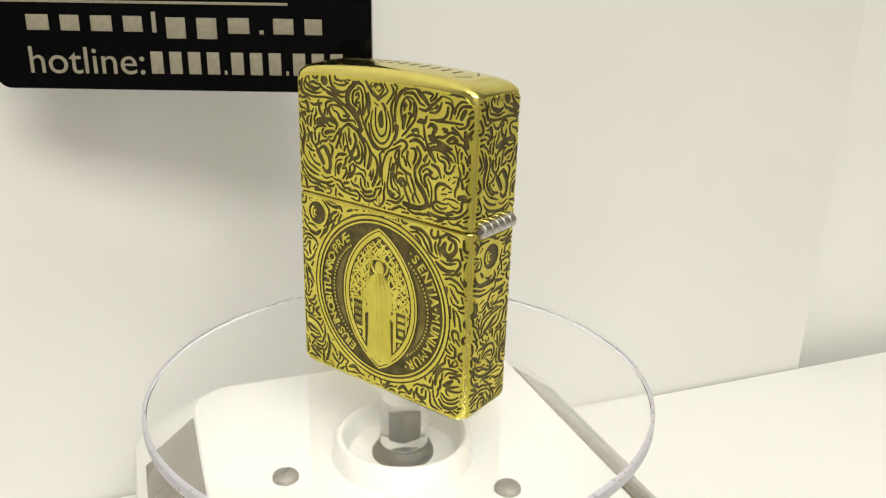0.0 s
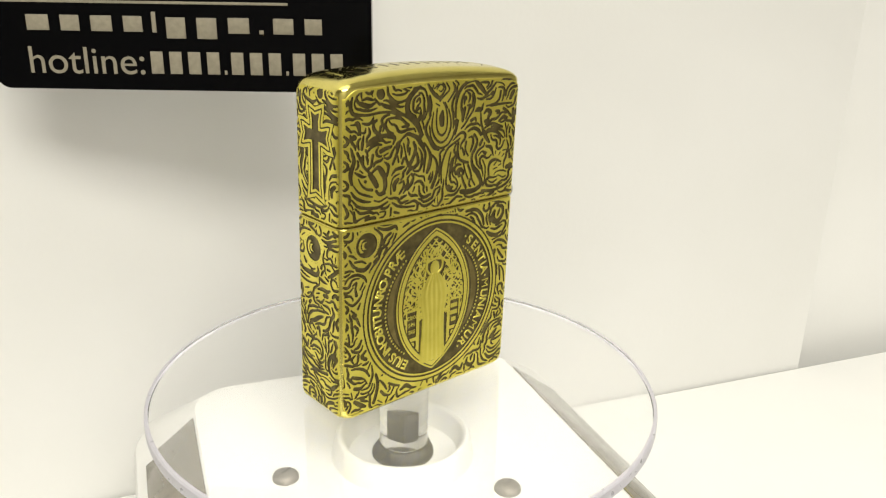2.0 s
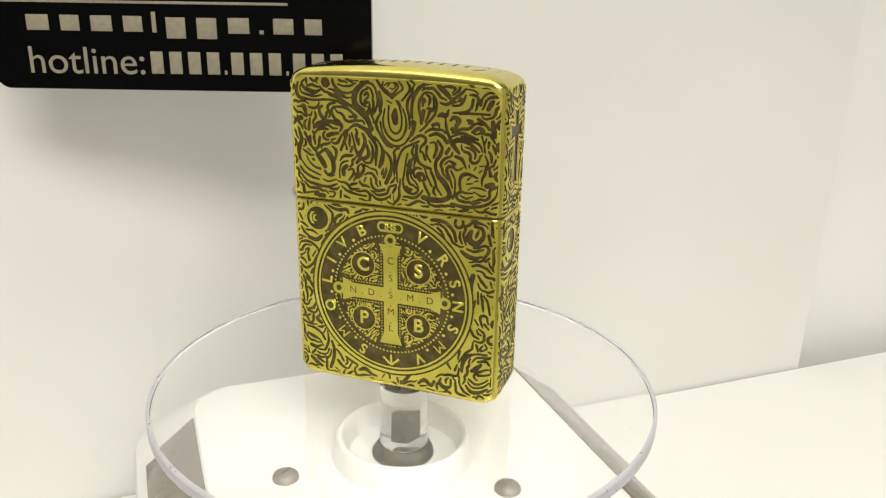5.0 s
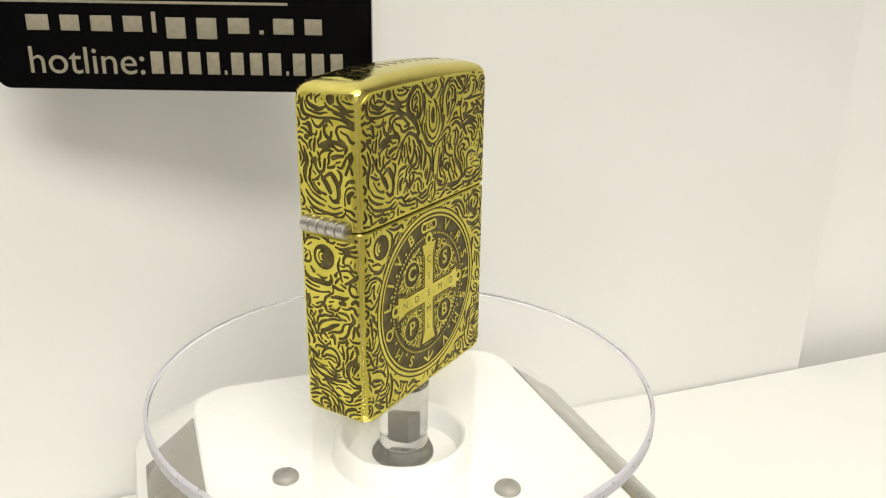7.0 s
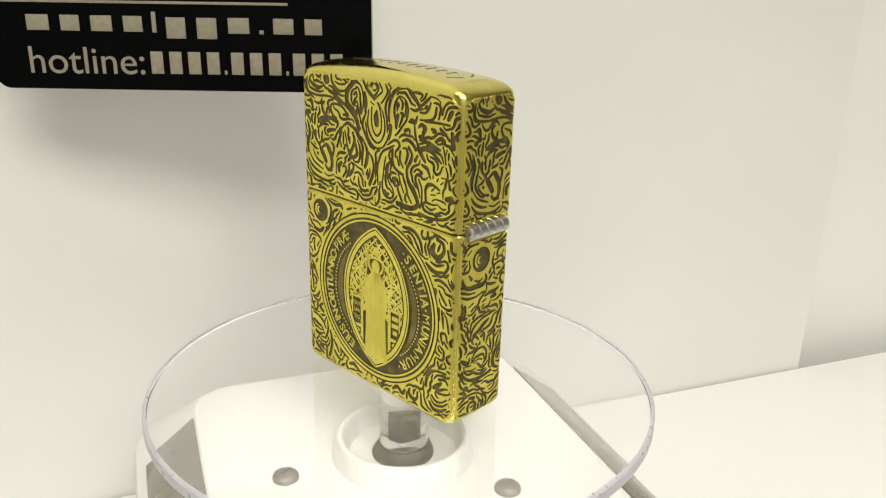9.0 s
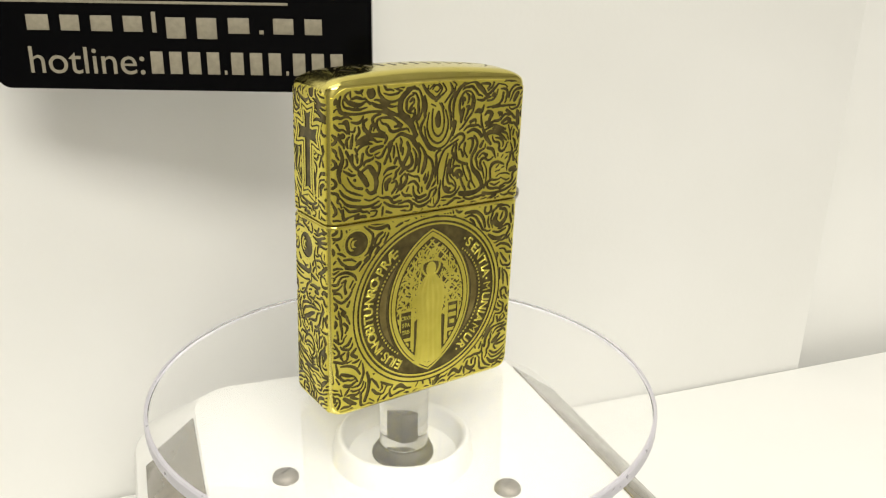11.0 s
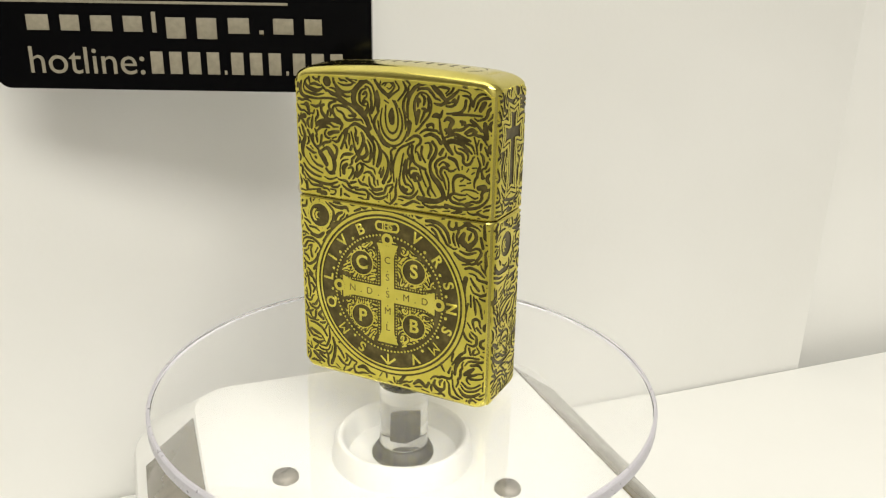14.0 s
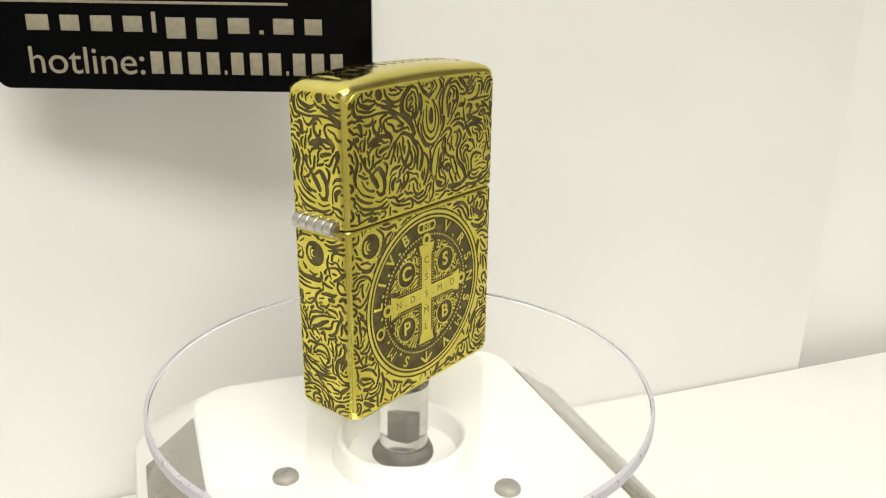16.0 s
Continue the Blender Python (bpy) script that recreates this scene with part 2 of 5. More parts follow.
# ---- the sign ----
def build_sign():
    sign = thing("hanging_sign", "glossy black acrylic sign with pale engraved lettering", "sign")
    turn = math.degrees(-0.0506)
    sign.matrix_world = pose(-40 * MM, 30 * MM, 0, 0, -0.5, turn)
    cx, cz, w, h = -2.7 * MM, 64.8 * MM, 73.4 * MM, 37 * MM
    pts = outline(w, h, 2.9 * MM, 8)
    rings = [[(cx + x * k, y, cz + z * k) for x, z in pts] for y, k in ((2.4 * MM, 1.0), (0.08 * MM, 1.0), (0.0, 0.998))]
    part("panel", loft(rings), BLACK, sign)

    def bar(name, x, z, w, h, skew=0.0):
        part(name, block(w, 0.16 * MM, h, 0.05 * MM, (x, -0.06 * MM, z)), LETTER, sign)

    # thin rule and the row of plain bars
    bar("rule", -10 * MM, 62.75 * MM, 56.4 * MM, 0.5 * MM)
    x = -32.3
    for w_, dz, hh in ((5.2, 0, 2.9), (4.4, 0, 2.9), (4.9, 0, 2.9), (4.4, 0, 2.9), (1.0, 0.4, 3.8), (4.5, -0.6, 3.9), (4.6, -0.6, 3.9), (4.9, 0, 2.9), (1.0, -1.1, 0.7), (4.7, 0, 2.9), (4.0, 0, 2.9)):
        bar("bar", (x + w_ / 2) * MM, (58.85 + dz - (x + 32) * 0.004) * MM, w_ * 0.82 * MM, hh * MM)
        x += w_ + 1.36
    # readable word
    text = bpy.data.curves.new("word", "FONT")
    text.body, text.size, text.extrude = "hotline:", 1.0, 0.02
    tmp = bpy.data.objects.new("word_source", text)
    scene.collection.objects.link(tmp)
    me = bpy.data.meshes.new_from_object(tmp.evaluated_get(bpy.context.evaluated_depsgraph_get()))
    bpy.data.objects.remove(tmp)
    xs = [v.co.x for v in me.vertices]
    ys = [v.co.y for v in me.vertices]
    sx = 22.2 * MM / (max(xs) - min(xs))
    sy = 5.0 * MM / (max(ys) - 0.0)
    for v in me.vertices:
        v.co = ((v.co.x - min(xs)) * sx - 32.2 * MM, -0.1 * MM - v.co.z * 2 * MM, 49.35 * MM + v.co.y * sy)
    me.materials.append(LETTER)
    word = new("lettering", me)
    word.parent = sign
    # plain bars in place of the digits
    x = -9.2
    for w_ in (3.3, 3.3, 3.3, 3.3, 0.7, 3.3, 3.3, 3.3, 0.7, 3.3, 3.3, 3.3):
        hh = 0.8 if w_ < 1 else 4.2
        bar("bar", (x + w_ / 2) * MM, (49.5 + hh / 2) * MM, w_ * 0.72 * MM, hh * MM)
        x += w_ + 0.33
    for sx_ in (-34, 28):
        part("standoff", turned([(2 * MM, 0), (2 * MM, 45 * MM)], 16), STEEL, sign, "steel standoff behind the sign").matrix_basis = pose(sx_ * MM, 2.3 * MM, 74 * MM, -90)


build_sign()


# ---- the lighter ----
EDGE_MM = 1.7                              # radius of the upright edges, in millimetres
EDGE = EDGE_MM * MM
W, D, SPLIT = 37.15 * MM, 12.2 * MM, 32.85 * MM


def crown(x, z):
    """The lid's top sinks towards the ends."""
    k = max(0.0, min(1.0, (z - 53.0 * MM) / (2.7 * MM)))
    return z - 1.1 * MM * k * (x / (W / 2)) ** 2


def tucked(z, r=2.2):
    """How far the ends draw in near the foot and the shoulder, in millimetres, at a height in millimetres."""
    if z > 52.0:
        return 3.4 - math.sqrt(3.4 ** 2 - min(3.39, z - 52.0) ** 2)
    return r - math.sqrt(max(0.0, r * r - (r - z) ** 2)) if z < r else 0.0


def build_lighter():
    lighter = thing("lighter", "engraved antique brass flip-top lighter standing on the disc", "lighter")
    rings = []
    for z in (0.0, 0.05, 0.15, 0.35, 0.6, 0.9, 1.3, 1.7, 2.2, 32.5, 32.7):
        x_in = 0.12 if z > 32.6 else tucked(z)
        y_in = 0.12 if z > 32.6 else tucked(z, 0.9)
        rings.append(ring_at(outline(W - 2 * x_in * MM, D - 2 * y_in * MM, EDGE, 8), z * MM))
    case = part("case", loft(rings), BRASS, lighter)
    rings = [ring_at(finely(outline(W - 0.24 * MM, D - 0.24 * MM, EDGE, 8)), SPLIT + 0.08 * MM)]
    shoulder = [(53.1 + 2.4 * math.sin(radians(a)), 2.6 * (1 - math.cos(radians(a)))) for a in range(10, 91, 10)]
    for z, inset in [(33.1, 0.0), (44.0, 0.0), (48.0, 0.0), (52.0, 0.0), (52.6, 0.0), (53.1, 0.0)] + shoulder + [(55.61, 3.6), (55.67, 4.6), (55.7, 5.4), (55.71, 6.05)]:
        x_in, y_in = min(max(tucked(z), inset * 0.9), 5.0) * MM, inset * MM
        rings.append([(x, y, crown(x, z * MM)) for x, y in finely(outline(W - 2 * x_in, D - 2 * y_in, min(EDGE, D / 2 - y_in - 0.02 * MM), 8))])
    lid = part("lid", loft(rings), BRASS, lighter)
    part("insert", block(W - 1.2 * MM, D - 1.2 * MM, 6 * MM, 0.3 * MM, (0, 0, SPLIT)), PATINA, lighter)
    hinge = tagged(new("hinge"), "five-barrel silver steel hinge")
    hinge.parent = lighter
    hinge.location = (W / 2 + 0.25 * MM, -0.3 * MM, 33.1 * MM)
    for i in range(5):
        y0 = (-4.25 + 1.7 * i) * MM
        bm = turned([(0.5 * MM, 0.0), (1.1 * MM, 0.0), (1.25 * MM, 0.12 * MM), (1.25 * MM, 1.45 * MM), (1.1 * MM, 1.57 * MM), (0.5 * MM, 1.57 * MM)], 28)
        part("barrel", bm, STEEL, hinge).matrix_basis = pose(0, y0 + 1.64 * MM, 0, 90)
    part("pin", turned([(0.5 * MM, -4.5 * MM), (0.5 * MM, 4.45 * MM)], 14), DULL_STEEL, hinge).matrix_basis = pose(0, 0, 0, -90)
    part("leaf_plate", block(1.2 * MM, 8.4 * MM, 2.0 * MM, 0.1 * MM, (-0.8 * MM, 0, 0)), STEEL, hinge)
    return lighter, case, lid


lighter, case, lid = build_lighter()


# ---- the engraving: raised scrollwork over an antiqued ground ----
CUT_GAIN = 0.97
RISE = 0.14                                # millimetres of the raised metal
STEP = 0.085                               # millimetres between the samples of a relief


def soft(d):
    return np.clip(d / 0.12, -1, 1)


def smooth(f, n):
    for _ in range(n):
        g = np.pad(f, 1, mode="edge")
        f = (4 * f + 2 * (g[1:-1, 2:] + g[1:-1, :-2] + g[2:, 1:-1] + g[:-2, 1:-1]) + g[2:, 2:] + g[2:, :-2] + g[:-2, 2:] + g[:-2, :-2]) / 16
    return f


def soft_noise(rng, shape, cells):
    """Smooth noise from about -1 to 1, with features of that many samples."""
    h, w = shape
    g = rng.normal(size=(h // cells + 4, w // cells + 4))
    y, x = np.arange(h) / cells, np.arange(w) / cells
    yi, xi = y.astype(int), x.astype(int)
    fy, fx = (y - yi)[:, None], (x - xi)[None, :]
    fy, fx = fy * fy * (3 - 2 * fy), fx * fx * (3 - 2 * fx)
    a = g[yi][:, xi] * (1 - fx) + g[yi][:, xi + 1] * fx
    b = g[yi + 1][:, xi] * (1 - fx) + g[yi + 1][:, xi + 1] * fx
    return a * (1 - fy) + b * fy


def spline(points, n=8):
    """A smooth line through a few points."""
    p = [np.array(q, float) for q in points]
    p = [2 * p[0] - p[1]] + p + [2 * p[-1] - p[-2]]
    out = []
    for a, b, c, d in zip(p, p[1:], p[2:], p[3:]):
        for i in range(n):
            t = i / n
            out.append(0.5 * (2 * b + (c - a) * t + (2 * a - 5 * b + 4 * c - d) * t * t + (3 * b - a - 3 * c + d) * t ** 3))
    return out + [p[-2]]


class Burin:
    """Draws bright strokes, each with a dark outline, on a field sampled in millimetres. Positive: metal."""

    def __init__(self, X, Z, seed, start=-0.3):
        self.X, self.Z, self.F = X, Z, np.full_like(X, start)
        self.xs, self.zs = X[0], Z[:, 0]
        self.rng = np.random.default_rng(seed)

    def value(self, x, z):
        i = min(max(int((x - self.xs[0]) / STEP), 0), len(self.xs) - 1)
        j = min(max(int((z - self.zs[0]) / STEP), 0), len(self.zs) - 1)
        return self.F[j, i]

    def stroke(self, points, widths, halo=0.36, joined=0):
        pts = np.array(points)
        m = max(widths) + halo + 0.2
        i0, i1 = np.searchsorted(self.xs, (pts[:, 0].min() - m, pts[:, 0].max() + m))
        j0, j1 = np.searchsorted(self.zs, (pts[:, 1].min() - m, pts[:, 1].max() + m))
        if i1 <= i0 or j1 <= j0:
            return
        x, z = self.X[j0:j1, i0:i1], self.Z[j0:j1, i0:i1]
        core, cut = np.full_like(x, -9.0), np.full_like(x, -9.0)
        for k, ((ax, az), (bx, bz), wa, wb) in enumerate(zip(pts, pts[1:], widths, widths[1:])):
            dx, dz = bx - ax, bz - az
            t = np.clip(((x - ax) * dx + (z - az) * dz) / (dx * dx + dz * dz + 1e-9), 0, 1)
            reach = wa + (wb - wa) * t - np.hypot(x - ax - t * dx, z - az - t * dz)
            core = np.maximum(core, reach)
            if k >= joined:
                cut = np.maximum(cut, reach)
        f = self.F[j0:j1, i0:i1]
        self.F[j0:j1, i0:i1] = np.maximum(np.minimum(f, -(cut + halo)), core)

    def leaf(self, points, wide, halo=0.36, joined=0):
        """Round at its head and thin at its tip; its head may grow out of what lies there."""
        n = len(points)
        self.stroke(points, [max(0.11, wide * (0.72 + 1.1 * s) * (1 - s) ** 0.9) for s in (i / (n - 1) for i in range(n))], halo, joined)

    def curl(self, x, z, r, start, turns, wide, hand=1, scale=1.0):
        """A volute that closes on a bulb."""
        pts, w = [], []
        n = int(16 * turns) + 6
        for i in range(n):
            s = i / (n - 1)
            a = radians(start) + hand * 2 * math.pi * turns * s
            k = r * (1 - s) ** 0.8 + 0.38 * scale * s
            pts.append((x + k * math.cos(a), z + k * math.sin(a)))
            w.append(wide * (0.55 + 0.45 * s) + (0.28 * scale if s > 0.93 else 0.0))
        self.stroke(pts, w)

    def cut(self, *points):
        """A dark cut through the metal along a smooth line; points: x, z, half width."""
        p = np.array(spline(points, 6))
        m = p[:, 2].max() + 0.4
        i0, i1 = np.searchsorted(self.xs, (p[:, 0].min() - m, p[:, 0].max() + m))
        j0, j1 = np.searchsorted(self.zs, (p[:, 1].min() - m, p[:, 1].max() + m))
        if i1 <= i0 or j1 <= j0:
            return
        x, z, f = self.X[j0:j1, i0:i1], self.Z[j0:j1, i0:i1], self.F[j0:j1, i0:i1]
        for (ax, az, wa), (bx, bz, wb) in zip(p, p[1:]):
            dx, dz = bx - ax, bz - az
            t = np.clip(((x - ax) * dx + (z - az) * dz) / (dx * dx + dz * dz + 1e-9), 0, 1)
            np.minimum(f, np.hypot(x - ax - t * dx, z - az - t * dz) - CUT_GAIN * (wa + (wb - wa) * t), out=f)

    def fill(self, vortices, scale=1.0, tries=2600, clash=0.25, halo=0.3):
        """Leaves that follow the turn of the vortices, until little ground is left."""
        rng, cell = self.rng, 0.3 * scale
        gx, gz = np.meshgrid(np.arange(self.xs[0] - 1, self.xs[-1] + 1, cell), np.arange(self.zs[0] - 1, self.zs[-1] + 1, cell))
        vx, vz = np.zeros_like(gx), np.zeros_like(gx)
        for cx, cz, turn, reach in vortices:
            dx, dz = gx - cx, gz - cz
            d = np.hypot(dx, dz) + 1e-6
            w = np.exp(-d / (reach * scale))
            vx += w * (-dz * turn + 0.5 * dx) / d
            vz += w * (dx * turn + 0.5 * dz) / d
        aims = np.arctan2(vz, vx)
        step = 0.36 * scale
        for k in range(tries):
            x, z = rng.uniform(self.xs[0], self.xs[-1]), rng.uniform(self.zs[0], self.zs[-1])
            size = 1.0 if k < tries * 0.55 else 0.62 if k < tries * 0.85 else 0.42
            length, wide = scale * size * rng.uniform(3.5, 8.0), scale * (0.26 + 0.30 * size) * rng.uniform(0.8, 1.3)
            bend, side = rng.uniform(-0.06, 0.06), rng.choice([0.0, math.pi])
            if self.value(x, z) > 0.25 * scale:
                continue
            pts, ang, hits, n = [(x, z)], None, 0, int(length / step)
            for i in range(n):
                px, pz = pts[-1]
                i_, j_ = int((px - gx[0, 0]) / cell), int((pz - gz[0, 0]) / cell)
                if not (0 <= i_ < gx.shape[1] and 0 <= j_ < gx.shape[0]):
                    break
                aim = aims[j_, i_] + side
                ang = aim if ang is None else ang
                ang += max(-0.4, min(0.4, (aim - ang + math.pi) % (2 * math.pi) - math.pi)) + bend
                pts.append((px + step * math.cos(ang), pz + step * math.sin(ang)))
                hits += i > 1 and self.value(*pts[-1]) > -0.14 * scale
                if hits > clash * n:
                    break
            if len(pts) < 4 or hits > clash * n:
                continue
            self.leaf(pts, wide, halo if scale > 0.7 else 0.17, 2)

    def between(self, room=0.54, step=0.32):
        """Fine curved cuts along the broadest bare metal, until little of it is left."""
        made = []
        for _ in range(420):
            j, i = np.unravel_index(np.argmax(self.F), self.F.shape)
            if self.F[j, i] < room:
                break
            x, z = self.xs[i], self.zs[j]
            first = max(np.arange(0, 2 * math.pi, 0.3), key=lambda a: self.value(x + 0.5 * math.cos(a), z + 0.5 * math.sin(a)))
            halves = []
            for ang in (first, first + math.pi):
                px, pz, side = x, z, []
                halves.append(side)
                for k in range(12):
                    ang = max((ang + d for d in (0.0, -0.25, 0.25, -0.5, 0.5)), key=lambda a: self.value(px + step * math.cos(a), pz + step * math.sin(a)))
                    px, pz = px + step * math.cos(ang), pz + step * math.sin(ang)
                    if self.value(px, pz) < 0.2:
                        break
                    side.append((px, pz))
            line = halves[1][::-1] + [(x, z)] + halves[0]
            n = len(line)
            if n < 2:
                line, n = [(x - 0.1, z), (x + 0.1, z)], 2
            fat = min(0.27, 0.42 * self.F[j, i])
            points = [(px, pz, fat * (0.45 + 0.55 * math.sin(math.pi * (k + 0.5) / n))) for k, (px, pz) in enumerate(line)]
            points = points[::2] + ([points[-1]] if n % 2 == 0 else [])
            made.append(points)
            self.cut(*points)
        return made

    def done(self):
        return smooth(self.F, 1) / 0.12


def scrolls(X, Z, seed, scale=1.0):
    """A field of fine scrolls."""
    b = Burin(X, Z, seed)
    rng = np.random.default_rng(seed + 100)
    vort = []
    for _ in range(500):
        x, z = rng.uniform(X.min() - 1, X.max() + 1), rng.uniform(Z.min() - 1, Z.max() + 1)
        if all((x - v[0]) ** 2 + (z - v[1]) ** 2 > (4.6 * scale) ** 2 for v in vort):
            vort.append((x, z, rng.choice([-1, 1]), 2.4))
    for x, z, hand, reach in vort:
        b.curl(x, z, 1.5 * scale * rng.uniform(0.8, 1.25), rng.uniform(0, 360), rng.uniform(0.8, 1.2), 0.3 * scale, hand, scale)
    b.fill(vort, scale, int(34 * X.size * STEP ** 2 / 12 if scale > 0.7 else 3000))
    return b.done()


def lid_cuts(b):
    """The dark cuts of the lid: drop, lozenge, loops, volutes and leaves."""
    b.cut((-16.5, 52.2, 0.17), (-16.8, 51.0, 0.34), (-16.5, 50.0, 0.34), (-15.7, 49.7, 0.26), (-13.7, 49.5, 0.21), (-11.5, 49.7, 0.21), (-9.7, 49.6, 0.21), (-8.5, 49.2, 0.21), (-7.3, 48.9, 0.13))
    b.cut((-15.4, 52.6, 0.17), (-15.8, 52.1, 0.21), (-15.4, 51.4, 0.30), (-14.5, 51.0, 0.39), (-13.4, 50.8, 0.34), (-12.4, 51.2, 0.17))
    b.cut((-12.5, 51.8, 0.13), (-12.0, 51.2, 0.21), (-11.6, 50.9, 0.26))
    b.cut((-15.0, 52.8, 0.26), (-14.9, 52.1, 0.17))
    b.cut((-11.5, 52.5, 0.77), (-11.4, 52.3, 0.77))
    b.cut((-13.0, 52.3, 0.13), (-12.9, 52.1, 0.09))
    b.cut((-11.3, 51.0, 0.17), (-10.7, 50.6, 0.34), (-9.7, 50.3, 0.34), (-8.6, 49.8, 0.26), (-7.5, 49.2, 0.26), (-6.4, 48.7, 0.34), (-5.4, 48.1, 0.43), (-4.3, 47.2, 0.51), (-3.6, 45.9, 0.43))
    b.cut((-10.2, 53.3, 0.21), (-10.1, 52.4, 0.26), (-9.5, 51.6, 0.30), (-8.5, 51.0, 0.26), (-7.3, 51.0, 0.21), (-6.2, 51.5, 0.17), (-5.3, 52.1, 0.17))
    b.cut((-9.3, 52.3, 0.13), (-8.3, 52.0, 0.17), (-7.1, 52.1, 0.21), (-6.5, 52.3, 0.13))
    b.cut((-6.8, 53.1, 0.09), (-5.8, 53.0, 0.21))
    b.cut((-3.9, 53.0, 0.21), (-5.1, 52.3, 0.43), (-6.1, 51.3, 0.51), (-6.4, 49.9, 0.51), (-5.9, 48.9, 0.51), (-4.9, 48.4, 0.43))
    b.cut((-5.1, 52.7, 0.34), (-3.9, 52.8, 0.26), (-3.0, 52.4, 0.21), (-2.5, 51.3, 0.21), (-2.3, 50.0, 0.21), (-2.6, 48.7, 0.17), (-3.0, 47.9, 0.13))
    b.cut((-4.6, 50.8, 0.21), (-4.1, 51.2, 0.26), (-3.9, 50.6, 0.17), (-4.4, 50.1, 0.21), (-4.5, 49.6, 0.30), (-3.9, 49.8, 0.17))
    b.cut((-3.7, 49.6, 0.13), (-3.8, 48.5, 0.34), (-4.3, 47.7, 0.43))
    b.cut((-2.0, 51.5, 0.21), (-1.8, 50.0, 0.43), (-1.9, 48.5, 0.26))
    b.cut((-1.6, 48.5, 0.13), (-2.4, 47.2, 0.26), (-2.6, 46.1, 0.30), (-1.8, 44.6, 0.26), (-0.9, 43.3, 0.26), (0.2, 42.8, 0.17))
    b.cut((-12.2, 48.6, 0.26), (-12.7, 48.2, 0.26), (-12.6, 47.3, 0.34), (-11.9, 46.6, 0.34), (-11.1, 46.3, 0.21), (-9.9, 46.4, 0.13))
    b.cut((-11.4, 47.6, 0.26), (-11.5, 47.0, 0.26))
    b.cut((-10.5, 47.9, 0.26), (-10.2, 48.5, 0.21), (-9.2, 48.7, 0.21), (-7.7, 48.5, 0.26), (-6.6, 47.7, 0.26), (-6.1, 47.3, 0.26), (-7.3, 47.2, 0.21))
    b.cut((-10.5, 47.7, 0.26), (-10.0, 46.8, 0.26), (-9.0, 46.4, 0.13))
    b.cut((-16.8, 48.3, 0.13), (-16.2, 48.3, 0.17), (-15.6, 48.4, 0.43), (-15.3, 47.6, 0.34), (-15.1, 46.7, 0.17))
    b.cut((-16.2, 46.5, 0.43), (-16.1, 46.4, 0.43))
    b.cut((-14.8, 47.0, 0.13), (-14.3, 47.0, 0.21), (-14.1, 47.6, 0.13))
    b.cut((-14.5, 46.5, 0.17), (-14.7, 45.4, 0.30), (-14.8, 44.6, 0.26))
    b.cut((-16.8, 45.0, 0.13), (-16.4, 43.7, 0.30))
    b.cut((-13.9, 45.2, 0.17), (-13.3, 45.7, 0.26), (-12.3, 46.1, 0.26), (-10.9, 46.2, 0.34), (-9.4, 46.0, 0.43), (-8.7, 45.6, 0.30), (-9.0, 44.8, 0.21))
    b.cut((-13.7, 44.1, 0.17), (-13.1, 44.7, 0.26), (-12.1, 45.0, 0.26), (-11.2, 44.9, 0.17))
    b.cut((-7.3, 45.4, 0.17), (-6.2, 46.0, 0.30), (-5.0, 45.6, 0.34), (-4.0, 45.2, 0.43), (-3.3, 45.6, 0.34))
    b.cut((-8.1, 43.5, 0.26), (-8.3, 44.6, 0.26), (-7.4, 45.2, 0.21))
    b.cut((-4.1, 45.0, 0.43), (-3.4, 44.4, 0.26), (-2.8, 43.5, 0.17))
    b.cut((-16.6, 44.6, 0.21), (-16.2, 43.0, 0.34), (-16.7, 41.5, 0.43), (-16.8, 40.5, 0.34), (-16.6, 39.6, 0.26))
    b.cut((-15.6, 44.1, 0.26), (-15.0, 43.0, 0.26), (-14.4, 41.9, 0.26), (-13.5, 41.0, 0.21))
    b.cut((-14.6, 43.5, 0.26), (-14.5, 42.3, 0.17))
    b.cut((-14.1, 44.4, 0.21), (-13.7, 43.5, 0.17))
    b.cut((-12.8, 43.5, 0.26), (-13.1, 41.9, 0.26), (-13.7, 41.5, 0.26))
    b.cut((-15.2, 41.5, 0.13), (-14.6, 41.0, 0.13))
    b.cut((-14.2, 39.7, 0.26), (-14.1, 39.6, 0.26))
    b.cut((-15.4, 40.2, 0.13), (-14.9, 39.3, 0.17), (-14.0, 38.5, 0.21), (-12.9, 38.2, 0.26))
    b.cut((-13.3, 40.6, 0.43), (-12.6, 39.7, 0.51), (-12.0, 38.7, 0.43))
    b.cut((-12.9, 40.9, 0.21), (-11.8, 41.5, 0.34), (-11.1, 40.8, 0.51), (-10.6, 39.9, 0.43), (-10.4, 38.7, 0.43), (-10.7, 37.6, 0.30), (-11.8, 37.4, 0.17))
    b.cut((-12.1, 37.9, 0.26), (-11.4, 37.2, 0.21), (-10.4, 37.3, 0.17))
    b.cut((-10.6, 42.2, 0.13), (-9.9, 41.6, 0.30), (-9.9, 40.8, 0.26), (-10.2, 39.9, 0.26))
    b.cut((-16.7, 38.4, 0.17), (-16.0, 37.5, 0.26), (-14.6, 36.7, 0.26), (-13.2, 36.4, 0.17))
    b.cut((-16.6, 37.2, 0.13), (-15.5, 36.0, 0.26), (-13.8, 35.5, 0.26), (-11.6, 35.3, 0.26), (-9.9, 35.9, 0.17))
    b.cut((-16.3, 39.3, 0.13), (-15.4, 38.2, 0.17), (-14.2, 37.6, 0.21), (-12.8, 37.1, 0.13))
    b.cut((-12.5, 36.5, 0.13), (-11.4, 36.2, 0.17), (-10.0, 36.7, 0.13))
